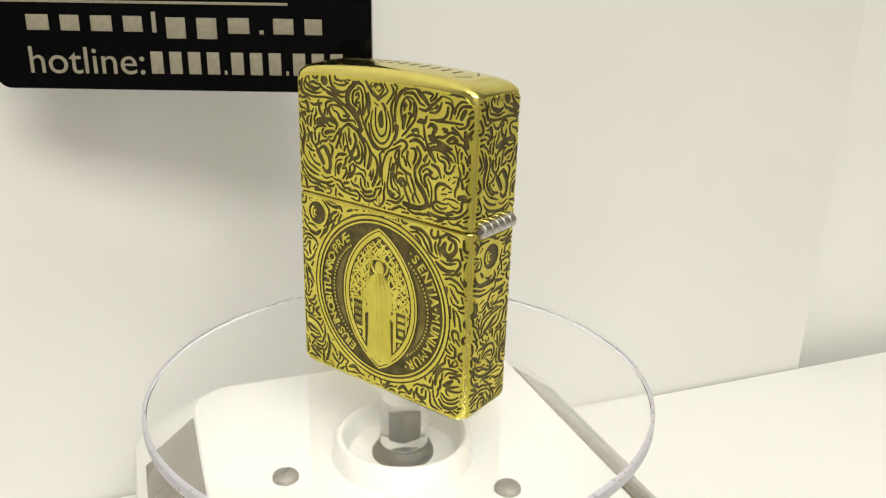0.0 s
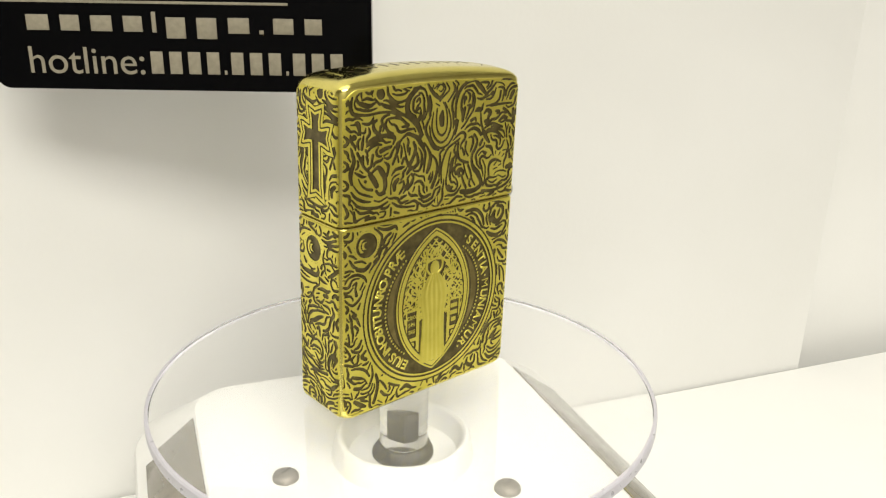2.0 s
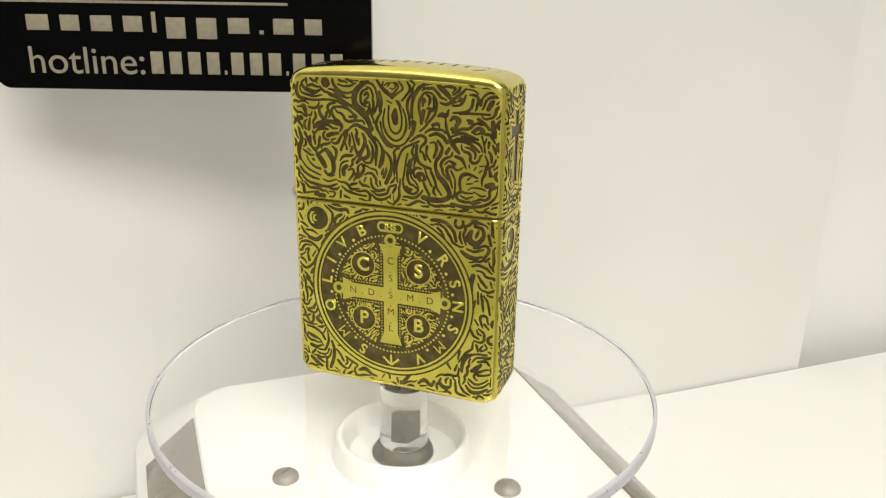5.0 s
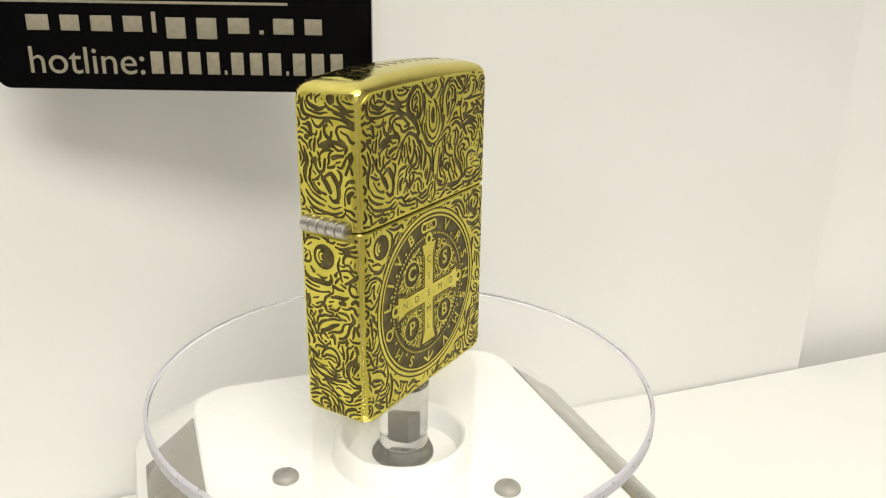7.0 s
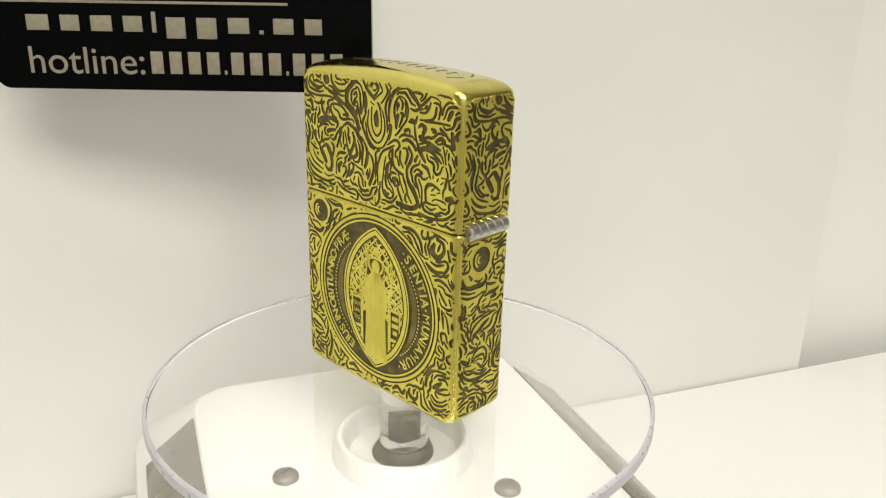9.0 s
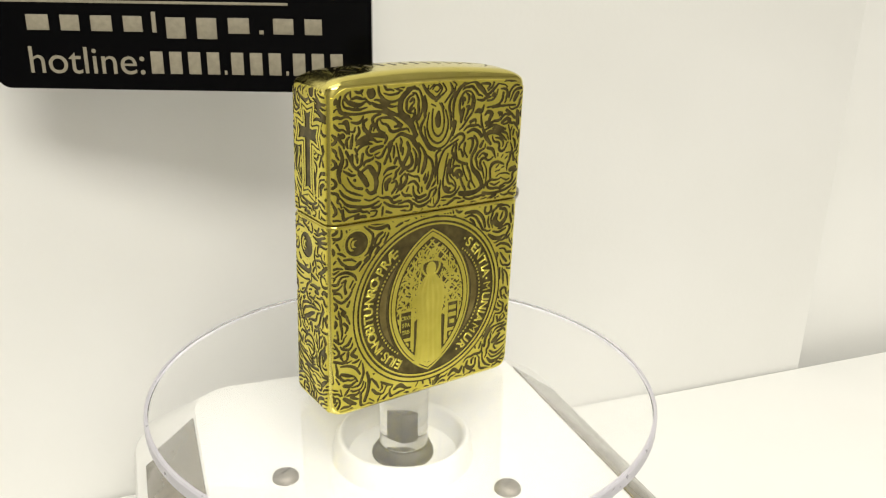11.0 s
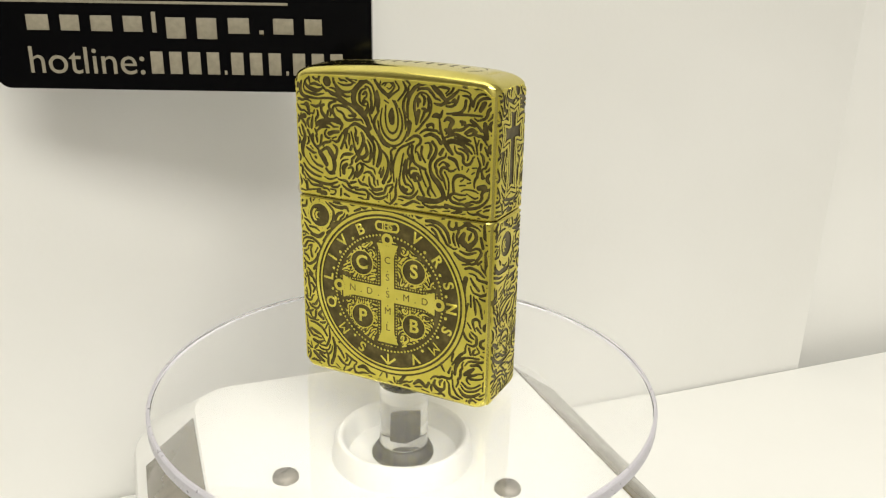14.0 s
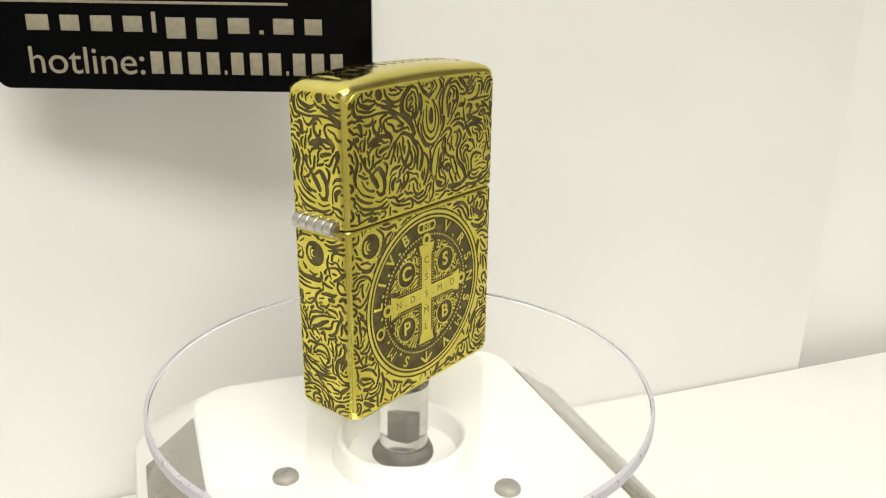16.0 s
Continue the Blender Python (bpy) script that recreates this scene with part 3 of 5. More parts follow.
    b.cut((-11.3, 43.9, 0.39), (-10.5, 44.2, 0.34), (-9.4, 44.4, 0.26))
    b.cut((-10.7, 43.2, 0.17), (-9.9, 43.5, 0.13))
    b.cut((-9.0, 41.7, 0.26), (-8.5, 42.8, 0.26), (-8.0, 43.9, 0.26), (-7.7, 44.7, 0.17))
    b.cut((-7.9, 41.9, 0.21), (-8.1, 42.8, 0.17))
    b.cut((-7.2, 41.6, 0.26), (-6.9, 42.3, 0.26))
    b.cut((-9.2, 39.9, 0.13), (-8.5, 40.7, 0.26), (-7.4, 40.9, 0.30), (-6.7, 41.0, 0.13))
    b.cut((-9.3, 37.0, 0.17), (-9.3, 38.5, 0.13), (-8.8, 39.6, 0.17), (-7.7, 40.0, 0.13))
    b.cut((-8.6, 37.6, 0.34), (-8.6, 38.5, 0.43), (-8.0, 39.1, 0.34))
    b.cut((-7.7, 38.5, 0.17), (-6.9, 38.7, 0.21), (-6.8, 37.9, 0.26), (-7.6, 36.8, 0.21))
    b.cut((-7.0, 44.6, 0.17), (-6.6, 43.2, 0.17), (-6.3, 41.9, 0.26), (-5.8, 41.0, 0.34))
    b.cut((-5.7, 43.8, 0.17), (-5.8, 42.8, 0.21))
    b.cut((-5.0, 44.6, 0.26), (-4.6, 43.5, 0.34), (-5.1, 42.1, 0.34), (-5.7, 41.2, 0.43))
    b.cut((-4.3, 42.8, 0.26), (-4.0, 41.4, 0.34), (-4.6, 40.7, 0.34), (-5.5, 40.5, 0.34), (-6.2, 39.8, 0.26))
    b.cut((-6.0, 37.3, 0.26), (-5.3, 38.1, 0.34), (-4.9, 39.0, 0.26), (-5.3, 39.7, 0.21))
    b.cut((-4.8, 39.6, 0.17), (-3.7, 39.1, 0.17), (-2.8, 38.9, 0.21), (-2.5, 38.1, 0.13))
    b.cut((-7.2, 36.1, 0.30), (-6.2, 36.4, 0.17))
    b.cut((-4.9, 36.8, 0.17), (-4.6, 37.5, 0.17))
    b.cut((-4.0, 44.4, 0.17), (-3.1, 43.5, 0.26), (-2.6, 42.6, 0.30), (-2.7, 41.0, 0.26), (-2.8, 39.7, 0.21))
    b.cut((-2.9, 44.3, 0.17), (-2.2, 43.5, 0.21), (-1.5, 42.1, 0.34), (-1.7, 40.5, 0.43), (-2.1, 39.5, 0.30))
    b.cut((-3.7, 37.5, 0.17), (-3.5, 36.2, 0.26), (-2.6, 35.5, 0.30), (-1.3, 35.8, 0.26))
    b.cut((-2.1, 37.1, 0.21), (-2.0, 36.4, 0.17))
    b.cut((-1.7, 38.4, 0.26), (-1.4, 39.3, 0.13))
    b.cut((-1.1, 42.1, 0.17), (-0.3, 41.2, 0.26), (-0.0, 39.9, 0.26), (-0.3, 38.4, 0.34), (-1.0, 36.9, 0.34))
    b.cut((-0.9, 39.6, 0.09), (-1.0, 38.7, 0.26), (-1.4, 37.8, 0.26))
    b.cut((-9.0, 35.6, 0.17), (-7.9, 34.9, 0.26), (-6.3, 34.5, 0.21), (-4.5, 34.4, 0.17))
    b.cut((-3.6, 34.8, 0.17), (-2.7, 34.1, 0.26), (-1.4, 34.2, 0.26), (-0.2, 34.9, 0.13))
    b.cut((-16.2, 35.2, 0.26), (-16.0, 33.8, 0.30), (-15.1, 34.0, 0.17), (-13.4, 34.3, 0.17))
    b.cut((-13.8, 33.6, 0.51), (-12.5, 33.6, 0.51))
    b.cut((-11.4, 34.5, 0.13), (-10.3, 34.4, 0.17), (-10.6, 33.7, 0.17), (-11.4, 33.6, 0.13))
    b.cut((-9.2, 34.8, 0.21), (-9.3, 33.5, 0.21))
    b.cut((-8.5, 34.0, 0.26), (-7.6, 33.7, 0.17))
    b.cut((-3.6, 33.3, 0.13), (-2.7, 33.2, 0.17))
    b.cut((-1.6, 33.4, 0.09), (-1.1, 33.2, 0.13))
    b.cut((-0.2, 35.3, 0.09), (-0.3, 34.3, 0.10))
    b.cut((0.3, 35.1, 0.09), (0.3, 34.1, 0.10))
    b.cut((-16.9, 35.7, 0.13), (-16.4, 35.0, 0.17))
    b.cut((-1.1, 52.5, 0.13), (-0.3, 53.2, 0.13))
    b.cut((-0.6, 52.4, 0.13), (0.1, 53.1, 0.13), (0.8, 52.6, 0.13), (0.3, 52.0, 0.13), (-0.2, 52.2, 0.10))
    b.cut((-0.8, 51.8, 0.13), (0.1, 51.2, 0.17), (1.2, 52.4, 0.17), (0.6, 53.3, 0.17))
    b.cut((0.1, 50.6, 0.21), (1.1, 51.4, 0.17), (2.0, 52.2, 0.17), (1.3, 53.3, 0.17))
    b.cut((1.8, 50.3, 0.17), (2.9, 51.6, 0.21), (3.2, 52.4, 0.26), (2.7, 53.3, 0.17))
    b.cut((1.2, 50.2, 0.17), (1.7, 49.4, 0.17))
    b.cut((-2.5, 53.4, 0.21), (-1.8, 52.4, 0.30), (-0.9, 51.5, 0.34), (0.0, 50.8, 0.17))
    b.cut((-1.3, 53.1, 0.13), (-1.5, 52.4, 0.13))
    b.cut((0.7, 48.9, 0.26), (0.6, 47.9, 0.60), (0.7, 46.9, 0.51))
    b.cut((-0.4, 49.4, 0.17), (-0.5, 47.6, 0.17), (-0.2, 45.9, 0.17), (0.7, 45.1, 0.21), (1.6, 45.8, 0.17), (1.8, 47.6, 0.17), (1.4, 49.4, 0.17), (0.8, 50.3, 0.13))
    b.cut((-1.1, 48.9, 0.13), (-1.4, 46.8, 0.17), (-0.8, 45.0, 0.21), (0.5, 44.0, 0.21), (1.7, 44.4, 0.17), (2.5, 45.9, 0.21), (2.5, 47.6, 0.17), (2.0, 49.1, 0.17))
    b.cut((-1.9, 46.8, 0.17), (-1.5, 45.0, 0.17), (-0.6, 43.7, 0.17), (0.7, 43.1, 0.21), (2.1, 43.5, 0.17), (3.1, 44.7, 0.21), (3.4, 45.6, 0.17))
    b.cut((3.8, 47.0, 0.51), (3.8, 46.0, 0.34), (3.6, 44.9, 0.13))
    b.cut((-0.7, 50.2, 0.13), (0.1, 49.8, 0.13))
    b.cut((3.6, 47.7, 0.17), (3.5, 49.4, 0.26), (3.8, 50.9, 0.30), (4.6, 52.3, 0.34), (5.6, 53.0, 0.26))
    b.cut((5.6, 53.1, 0.34), (7.4, 53.3, 0.26), (8.3, 52.6, 0.43), (9.2, 51.9, 0.43), (10.0, 51.1, 0.30), (10.7, 51.3, 0.26), (11.7, 52.1, 0.26), (12.3, 52.7, 0.17))
    b.cut((5.0, 48.1, 0.26), (4.7, 49.4, 0.26), (4.9, 50.7, 0.26), (5.7, 51.8, 0.17), (6.8, 51.7, 0.17), (7.5, 50.9, 0.17), (7.7, 49.9, 0.17), (7.3, 48.5, 0.21), (6.4, 47.4, 0.21), (5.7, 46.5, 0.21), (4.9, 45.8, 0.17))
    b.cut((5.3, 49.7, 0.17), (5.5, 50.7, 0.30), (5.7, 50.5, 0.26))
    b.cut((5.5, 49.0, 0.34), (5.2, 47.9, 0.39), (5.1, 47.0, 0.26))
    b.cut((6.1, 49.4, 0.21), (6.6, 49.5, 0.17))
    b.cut((7.8, 48.3, 0.13), (8.5, 48.6, 0.43), (9.2, 48.5, 0.34), (9.6, 49.4, 0.17))
    b.cut((7.0, 46.9, 0.30), (7.9, 47.2, 0.26), (8.1, 46.7, 0.17))
    b.cut((9.1, 47.9, 0.17), (9.3, 46.5, 0.26), (9.7, 45.4, 0.26), (10.4, 44.1, 0.43), (11.4, 42.9, 0.26))
    b.cut((6.5, 45.2, 0.21), (7.6, 45.6, 0.30), (8.7, 45.2, 0.34), (9.4, 44.4, 0.34))
    b.cut((8.8, 52.9, 0.13), (9.7, 52.9, 0.26), (10.7, 52.7, 0.17), (10.1, 52.0, 0.13))
    b.cut((10.2, 50.1, 0.17), (11.3, 50.2, 0.21), (12.0, 50.9, 0.21), (12.3, 51.8, 0.17))
    b.cut((11.3, 50.9, 0.26), (11.6, 51.2, 0.26))
    b.cut((12.6, 52.7, 0.13), (13.7, 52.5, 0.13), (14.3, 52.1, 0.13))
    b.cut((13.5, 51.2, 0.26), (13.3, 50.1, 0.26), (12.6, 49.4, 0.21), (11.2, 49.1, 0.17), (10.3, 49.0, 0.17))
    b.cut((14.7, 50.4, 0.21), (15.0, 51.5, 0.21), (15.9, 52.3, 0.21), (16.8, 52.3, 0.13))
    b.cut((15.9, 49.9, 0.34), (16.4, 50.8, 0.43), (16.7, 51.1, 0.26))
    b.cut((11.4, 49.0, 0.26), (13.9, 49.1, 0.21), (16.2, 49.1, 0.17))
    b.cut((14.4, 48.3, 0.30), (15.4, 47.7, 0.26), (16.2, 46.9, 0.26))
    b.cut((16.7, 48.0, 0.34), (16.9, 46.5, 0.43), (17.1, 45.8, 0.26))
    b.cut((9.9, 47.8, 0.17), (10.5, 48.3, 0.34), (11.3, 47.9, 0.43), (10.9, 47.1, 0.34))
    b.cut((12.7, 48.0, 0.26), (13.4, 47.9, 0.26), (12.9, 47.5, 0.17))
    b.cut((10.2, 46.5, 0.34), (11.1, 46.8, 0.13))
    b.cut((13.5, 46.3, 0.26), (14.5, 46.9, 0.34), (15.3, 46.7, 0.26))
    b.cut((9.8, 45.2, 0.13), (10.7, 45.6, 0.21), (11.9, 46.0, 0.26), (13.2, 45.6, 0.26), (14.4, 45.2, 0.21))
    b.cut((10.4, 44.5, 0.34), (11.2, 44.9, 0.43), (12.5, 44.7, 0.34), (13.7, 44.1, 0.26), (14.7, 43.3, 0.17))
    b.cut((15.8, 45.5, 0.13), (15.5, 44.5, 0.13))
    b.cut((16.2, 44.9, 0.26), (16.1, 44.0, 0.17))
    b.cut((15.0, 45.8, 0.17), (15.4, 44.5, 0.17), (15.6, 43.3, 0.17))
    b.cut((1.0, 37.3, 0.17), (0.9, 39.6, 0.17), (1.3, 41.4, 0.21), (2.1, 42.8, 0.21), (3.3, 43.5, 0.21), (4.7, 44.2, 0.17))
    b.cut((2.8, 42.1, 0.17), (2.5, 40.8, 0.17), (2.2, 38.9, 0.17), (2.0, 37.3, 0.21), (2.5, 36.0, 0.26), (3.8, 35.6, 0.21), (4.6, 36.3, 0.21), (4.3, 37.4, 0.17), (3.4, 38.4, 0.17), (3.3, 40.0, 0.21), (3.6, 41.4, 0.17))
    b.cut((2.6, 36.7, 0.21), (3.1, 36.2, 0.30), (3.4, 36.3, 0.26))
    b.cut((4.4, 43.5, 0.26), (4.3, 42.3, 0.26), (4.7, 40.9, 0.26), (5.7, 40.3, 0.26), (6.7, 40.0, 0.26))
    b.cut((5.3, 42.6, 0.17), (5.8, 41.4, 0.26))
    b.cut((6.1, 43.5, 0.26), (6.0, 42.3, 0.21), (6.7, 41.1, 0.17))
    b.cut((6.6, 44.1, 0.13), (7.4, 44.2, 0.21), (7.7, 43.2, 0.30), (7.2, 41.8, 0.21))
    b.cut((7.9, 44.5, 0.26), (8.6, 43.5, 0.26), (8.3, 42.3, 0.34), (7.6, 41.2, 0.30), (7.6, 40.0, 0.30), (8.1, 38.9, 0.43), (9.0, 38.0, 0.51), (9.8, 36.7, 0.43), (9.9, 35.8, 0.43), (8.7, 35.1, 0.43), (6.9, 35.0, 0.51), (5.5, 35.2, 0.43))
    b.cut((9.1, 40.9, 0.17), (9.8, 41.5, 0.17), (10.7, 41.1, 0.34))
    b.cut((9.3, 42.7, 0.34), (9.8, 43.5, 0.26))
    b.cut((6.8, 39.5, 0.26), (7.4, 38.3, 0.26), (7.8, 37.0, 0.21), (8.6, 35.9, 0.17))
    b.cut((4.9, 38.0, 0.34), (4.6, 38.8, 0.43), (5.3, 39.0, 0.34), (5.8, 38.2, 0.26))
    b.cut((5.4, 38.0, 0.21), (5.9, 36.8, 0.26), (6.5, 35.8, 0.26))
    b.cut((5.7, 40.0, 0.17), (6.2, 38.6, 0.17), (6.9, 37.2, 0.17))
    b.cut((10.1, 40.0, 0.17), (10.8, 38.6, 0.17), (10.8, 36.7, 0.17), (10.5, 35.5, 0.17))
    b.cut((10.8, 42.3, 0.26), (11.8, 42.0, 0.34), (12.2, 41.4, 0.26), (12.6, 40.5, 0.13))
    b.cut((13.1, 40.7, 0.13), (13.1, 41.2, 0.13))
    b.cut((13.9, 40.4, 0.13), (14.2, 40.9, 0.13))
    b.cut((14.7, 40.1, 0.13), (15.2, 40.5, 0.13))
    b.cut((14.8, 41.1, 0.13), (15.5, 41.2, 0.13))
    b.cut((11.7, 37.2, 0.26), (11.6, 38.6, 0.26), (12.1, 39.5, 0.34), (13.2, 39.7, 0.26), (14.5, 39.2, 0.17))
    b.cut((12.9, 38.8, 0.17), (13.4, 39.2, 0.13))
    b.cut((12.7, 38.1, 0.13), (13.7, 38.3, 0.13))
    b.cut((14.0, 38.6, 0.13), (14.6, 38.8, 0.13))
    b.cut((13.0, 37.2, 0.13), (13.7, 37.6, 0.13), (15.1, 37.6, 0.17), (15.9, 37.3, 0.13))
    b.cut((16.0, 38.1, 0.43), (16.9, 38.4, 0.43))
    b.cut((16.6, 39.8, 0.34), (16.4, 40.9, 0.17), (17.0, 41.4, 0.17))
    b.cut((17.3, 42.3, 0.17), (17.0, 41.3, 0.17))
    b.cut((11.7, 36.2, 0.13), (12.7, 35.8, 0.21), (13.8, 36.2, 0.13))
    b.cut((13.9, 37.0, 0.09), (15.2, 36.4, 0.17), (15.9, 36.6, 0.13))
    b.cut((10.3, 34.7, 0.26), (12.2, 34.4, 0.30), (14.4, 34.6, 0.26), (16.2, 35.2, 0.26), (17.4, 36.4, 0.17), (17.7, 37.6, 0.13))
    b.cut((16.8, 44.5, 0.17), (17.3, 43.2, 0.17))
    b.cut((5.1, 33.7, 0.17), (6.4, 33.8, 0.21))
    b.cut((7.0, 33.0, 0.26), (8.3, 33.4, 0.21), (9.1, 33.2, 0.17))
    b.cut((9.8, 33.6, 0.09), (11.1, 33.8, 0.13))
    b.cut((13.0, 33.4, 0.21), (13.8, 33.7, 0.13))
    b.cut((15.8, 34.3, 0.13), (16.5, 34.7, 0.13))
    b.cut((15.9, 33.3, 0.17), (16.2, 33.3, 0.17))
    b.cut((1.0, 33.4, 0.17), (1.5, 33.6, 0.26))
    b.cut((2.3, 33.1, 0.09), (3.2, 33.0, 0.09))
    b.cut((1.8, 34.5, 0.13), (2.7, 34.4, 0.13))


def case_cuts(b):
    """The dark cuts round the medallions."""
    b.cut((-17.2, 30.0, 0.21), (-16.7, 29.0, 0.17))
    b.cut((-17.0, 27.8, 0.17), (-16.3, 26.7, 0.26), (-15.6, 26.3, 0.17))
    b.cut((-16.0, 27.3, 0.21), (-14.8, 27.2, 0.21), (-13.9, 26.7, 0.13))
    b.cut((-15.6, 26.0, 0.34), (-14.2, 25.7, 0.39), (-13.3, 26.3, 0.34), (-13.0, 26.6, 0.17))
    b.cut((-12.4, 26.6, 0.21), (-11.9, 27.2, 0.13))
    b.cut((-17.7, 24.0, 0.13), (-17.2, 24.9, 0.17), (-16.3, 25.2, 0.26), (-15.3, 25.1, 0.26), (-14.2, 24.4, 0.26), (-13.8, 23.6, 0.17))
    b.cut((-16.4, 23.6, 0.17), (-15.7, 23.9, 0.21), (-15.9, 22.9, 0.21), (-15.7, 21.8, 0.30))
    b.cut((-15.0, 22.6, 0.17), (-14.4, 23.6, 0.17))
    b.cut((-14.6, 22.2, 0.17), (-14.0, 23.1, 0.13))
    b.cut((-17.8, 21.5, 0.17), (-17.1, 20.7, 0.21), (-16.3, 20.3, 0.26), (-15.2, 21.0, 0.26), (-14.6, 21.9, 0.17))
    b.cut((-16.7, 19.5, 0.17), (-15.8, 18.5, 0.26))
    b.cut((-15.4, 19.5, 0.26), (-15.0, 20.3, 0.17))
    b.cut((-11.7, 32.1, 0.17), (-10.6, 31.6, 0.26), (-9.4, 31.5, 0.34), (-8.3, 31.7, 0.30), (-7.9, 31.1, 0.21))
    b.cut((-10.6, 29.1, 0.21), (-10.1, 30.2, 0.30), (-9.2, 30.7, 0.26))
    b.cut((-9.9, 28.3, 0.30), (-10.4, 27.5, 0.26))
    b.cut((-8.1, 30.4, 0.21), (-8.8, 29.0, 0.21))
    b.cut((-6.7, 31.3, 0.17), (-5.6, 31.8, 0.26))
    b.cut((-5.8, 30.7, 0.17), (-4.5, 31.2, 0.17))
    b.cut((-2.7, 31.4, 0.17), (-0.8, 31.5, 0.21))
    b.cut((0.5, 31.9, 0.26), (1.2, 31.9, 0.26), (1.9, 31.2, 0.26), (2.8, 31.4, 0.21))
    b.cut((4.0, 31.1, 0.30), (4.7, 31.3, 0.34))
    b.cut((5.8, 30.6, 0.17), (6.6, 30.4, 0.17))
    b.cut((6.9, 31.6, 0.26), (7.9, 31.7, 0.34), (9.2, 31.5, 0.34), (10.1, 30.9, 0.34), (10.8, 30.0, 0.34), (11.2, 28.6, 0.26))
    b.cut((8.0, 30.4, 0.26), (8.7, 29.8, 0.26), (9.1, 28.6, 0.34), (9.7, 27.4, 0.34), (10.4, 26.6, 0.26))
    b.cut((11.9, 30.3, 0.17), (11.8, 29.3, 0.26), (12.2, 28.3, 0.17))
    b.cut((13.7, 30.5, 0.34), (13.3, 29.3, 0.60), (14.3, 28.5, 0.51), (15.2, 29.0, 0.43), (15.8, 30.0, 0.34), (15.5, 31.1, 0.34), (14.3, 31.4, 0.26))
    b.cut((13.0, 27.5, 0.17), (14.3, 27.2, 0.26), (15.8, 27.7, 0.17))
    b.cut((16.6, 30.2, 0.26), (17.0, 28.6, 0.26))
    b.cut((12.1, 27.0, 0.26), (13.2, 26.3, 0.43), (14.4, 26.1, 0.34), (15.6, 26.5, 0.17))
    b.cut((16.8, 26.4, 0.21), (16.2, 25.7, 0.17))
    b.cut((12.6, 24.2, 0.26), (12.8, 23.7, 0.21))
    b.cut((14.0, 24.7, 0.21), (15.0, 25.0, 0.26), (16.4, 24.6, 0.26), (17.3, 23.8, 0.17))
    b.cut((14.2, 23.1, 0.43), (13.9, 21.7, 0.43), (14.0, 20.5, 0.26))
    b.cut((15.0, 23.3, 0.17), (15.6, 22.4, 0.26), (16.5, 21.4, 0.26))
    b.cut((15.1, 20.4, 0.17), (15.2, 18.4, 0.21))
    b.cut((16.1, 19.9, 0.17), (16.8, 18.8, 0.21), (17.2, 16.7, 0.17))
    b.cut((17.1, 22.4, 0.17), (17.4, 21.4, 0.13))
    b.cut((14.7, 18.9, 0.17), (14.4, 17.3, 0.17))
    b.cut((-17.2, 15.6, 0.17), (-17.0, 14.0, 0.17))
    b.cut((-16.0, 16.7, 0.26), (-15.4, 15.9, 0.26), (-15.8, 15.0, 0.17))
    b.cut((-14.7, 13.9, 0.21), (-15.3, 12.9, 0.30), (-16.1, 12.7, 0.17))
    b.cut((-15.9, 11.6, 0.17), (-16.6, 11.1, 0.26), (-16.3, 10.4, 0.17))
    b.cut((-15.3, 11.4, 0.30), (-15.5, 10.2, 0.21), (-16.2, 10.1, 0.13))
    b.cut((-13.9, 11.8, 0.26), (-14.6, 11.0, 0.34), (-13.8, 10.3, 0.34))
    b.cut((-12.9, 9.4, 0.17), (-13.4, 8.4, 0.17))
    b.cut((-16.6, 9.3, 0.17), (-15.3, 9.1, 0.26), (-14.0, 8.4, 0.26), (-13.1, 7.1, 0.21))
    b.cut((-16.5, 7.9, 0.26), (-15.4, 7.4, 0.34), (-14.2, 6.9, 0.17), (-13.5, 5.8, 0.13))
    b.cut((-17.4, 7.3, 0.13), (-16.9, 6.2, 0.17))
    b.cut((-16.0, 5.7, 0.34), (-15.0, 5.4, 0.34), (-13.9, 5.9, 0.17))
    b.cut((-14.8, 4.5, 0.17), (-14.2, 4.2, 0.21), (-12.9, 4.4, 0.17), (-12.4, 5.5, 0.17))
    b.cut((-11.8, 7.0, 0.26), (-11.4, 5.4, 0.34), (-11.6, 3.6, 0.34), (-12.2, 1.9, 0.34))
    b.cut((-16.0, 3.3, 0.34), (-14.9, 2.4, 0.43), (-13.9, 1.8, 0.26))
    b.cut((-16.7, 5.2, 0.13), (-16.4, 3.9, 0.13))
    b.cut((-10.6, 6.4, 0.17), (-10.4, 6.4, 0.17))
    b.cut((-10.9, 5.6, 0.17), (-10.1, 4.6, 0.26), (-9.5, 3.5, 0.17))
    b.cut((-10.7, 3.5, 0.26), (-9.9, 2.6, 0.30), (-8.9, 2.2, 0.17))
    b.cut((-9.1, 4.5, 0.21), (-8.0, 3.8, 0.26), (-6.8, 3.3, 0.17))
    b.cut((-8.0, 3.4, 0.17), (-8.6, 2.3, 0.17))
    b.cut((-6.5, 2.4, 0.26), (-5.3, 2.8, 0.43), (-4.1, 2.0, 0.26), (-3.1, 1.8, 0.17))
    b.cut((-4.9, 3.6, 0.17), (-3.6, 3.1, 0.17))
    b.cut((-11.3, 2.0, 0.13), (-10.4, 1.3, 0.13))
    b.cut((-0.7, 2.9, 0.26), (-0.6, 1.8, 0.17))
    b.cut((-2.1, 1.7, 0.13), (-1.6, 2.5, 0.13))
    b.cut((0.8, 2.2, 0.21), (1.0, 1.3, 0.17))
    b.cut((1.8, 1.7, 0.17), (2.6, 2.5, 0.34), (3.2, 3.1, 0.17))
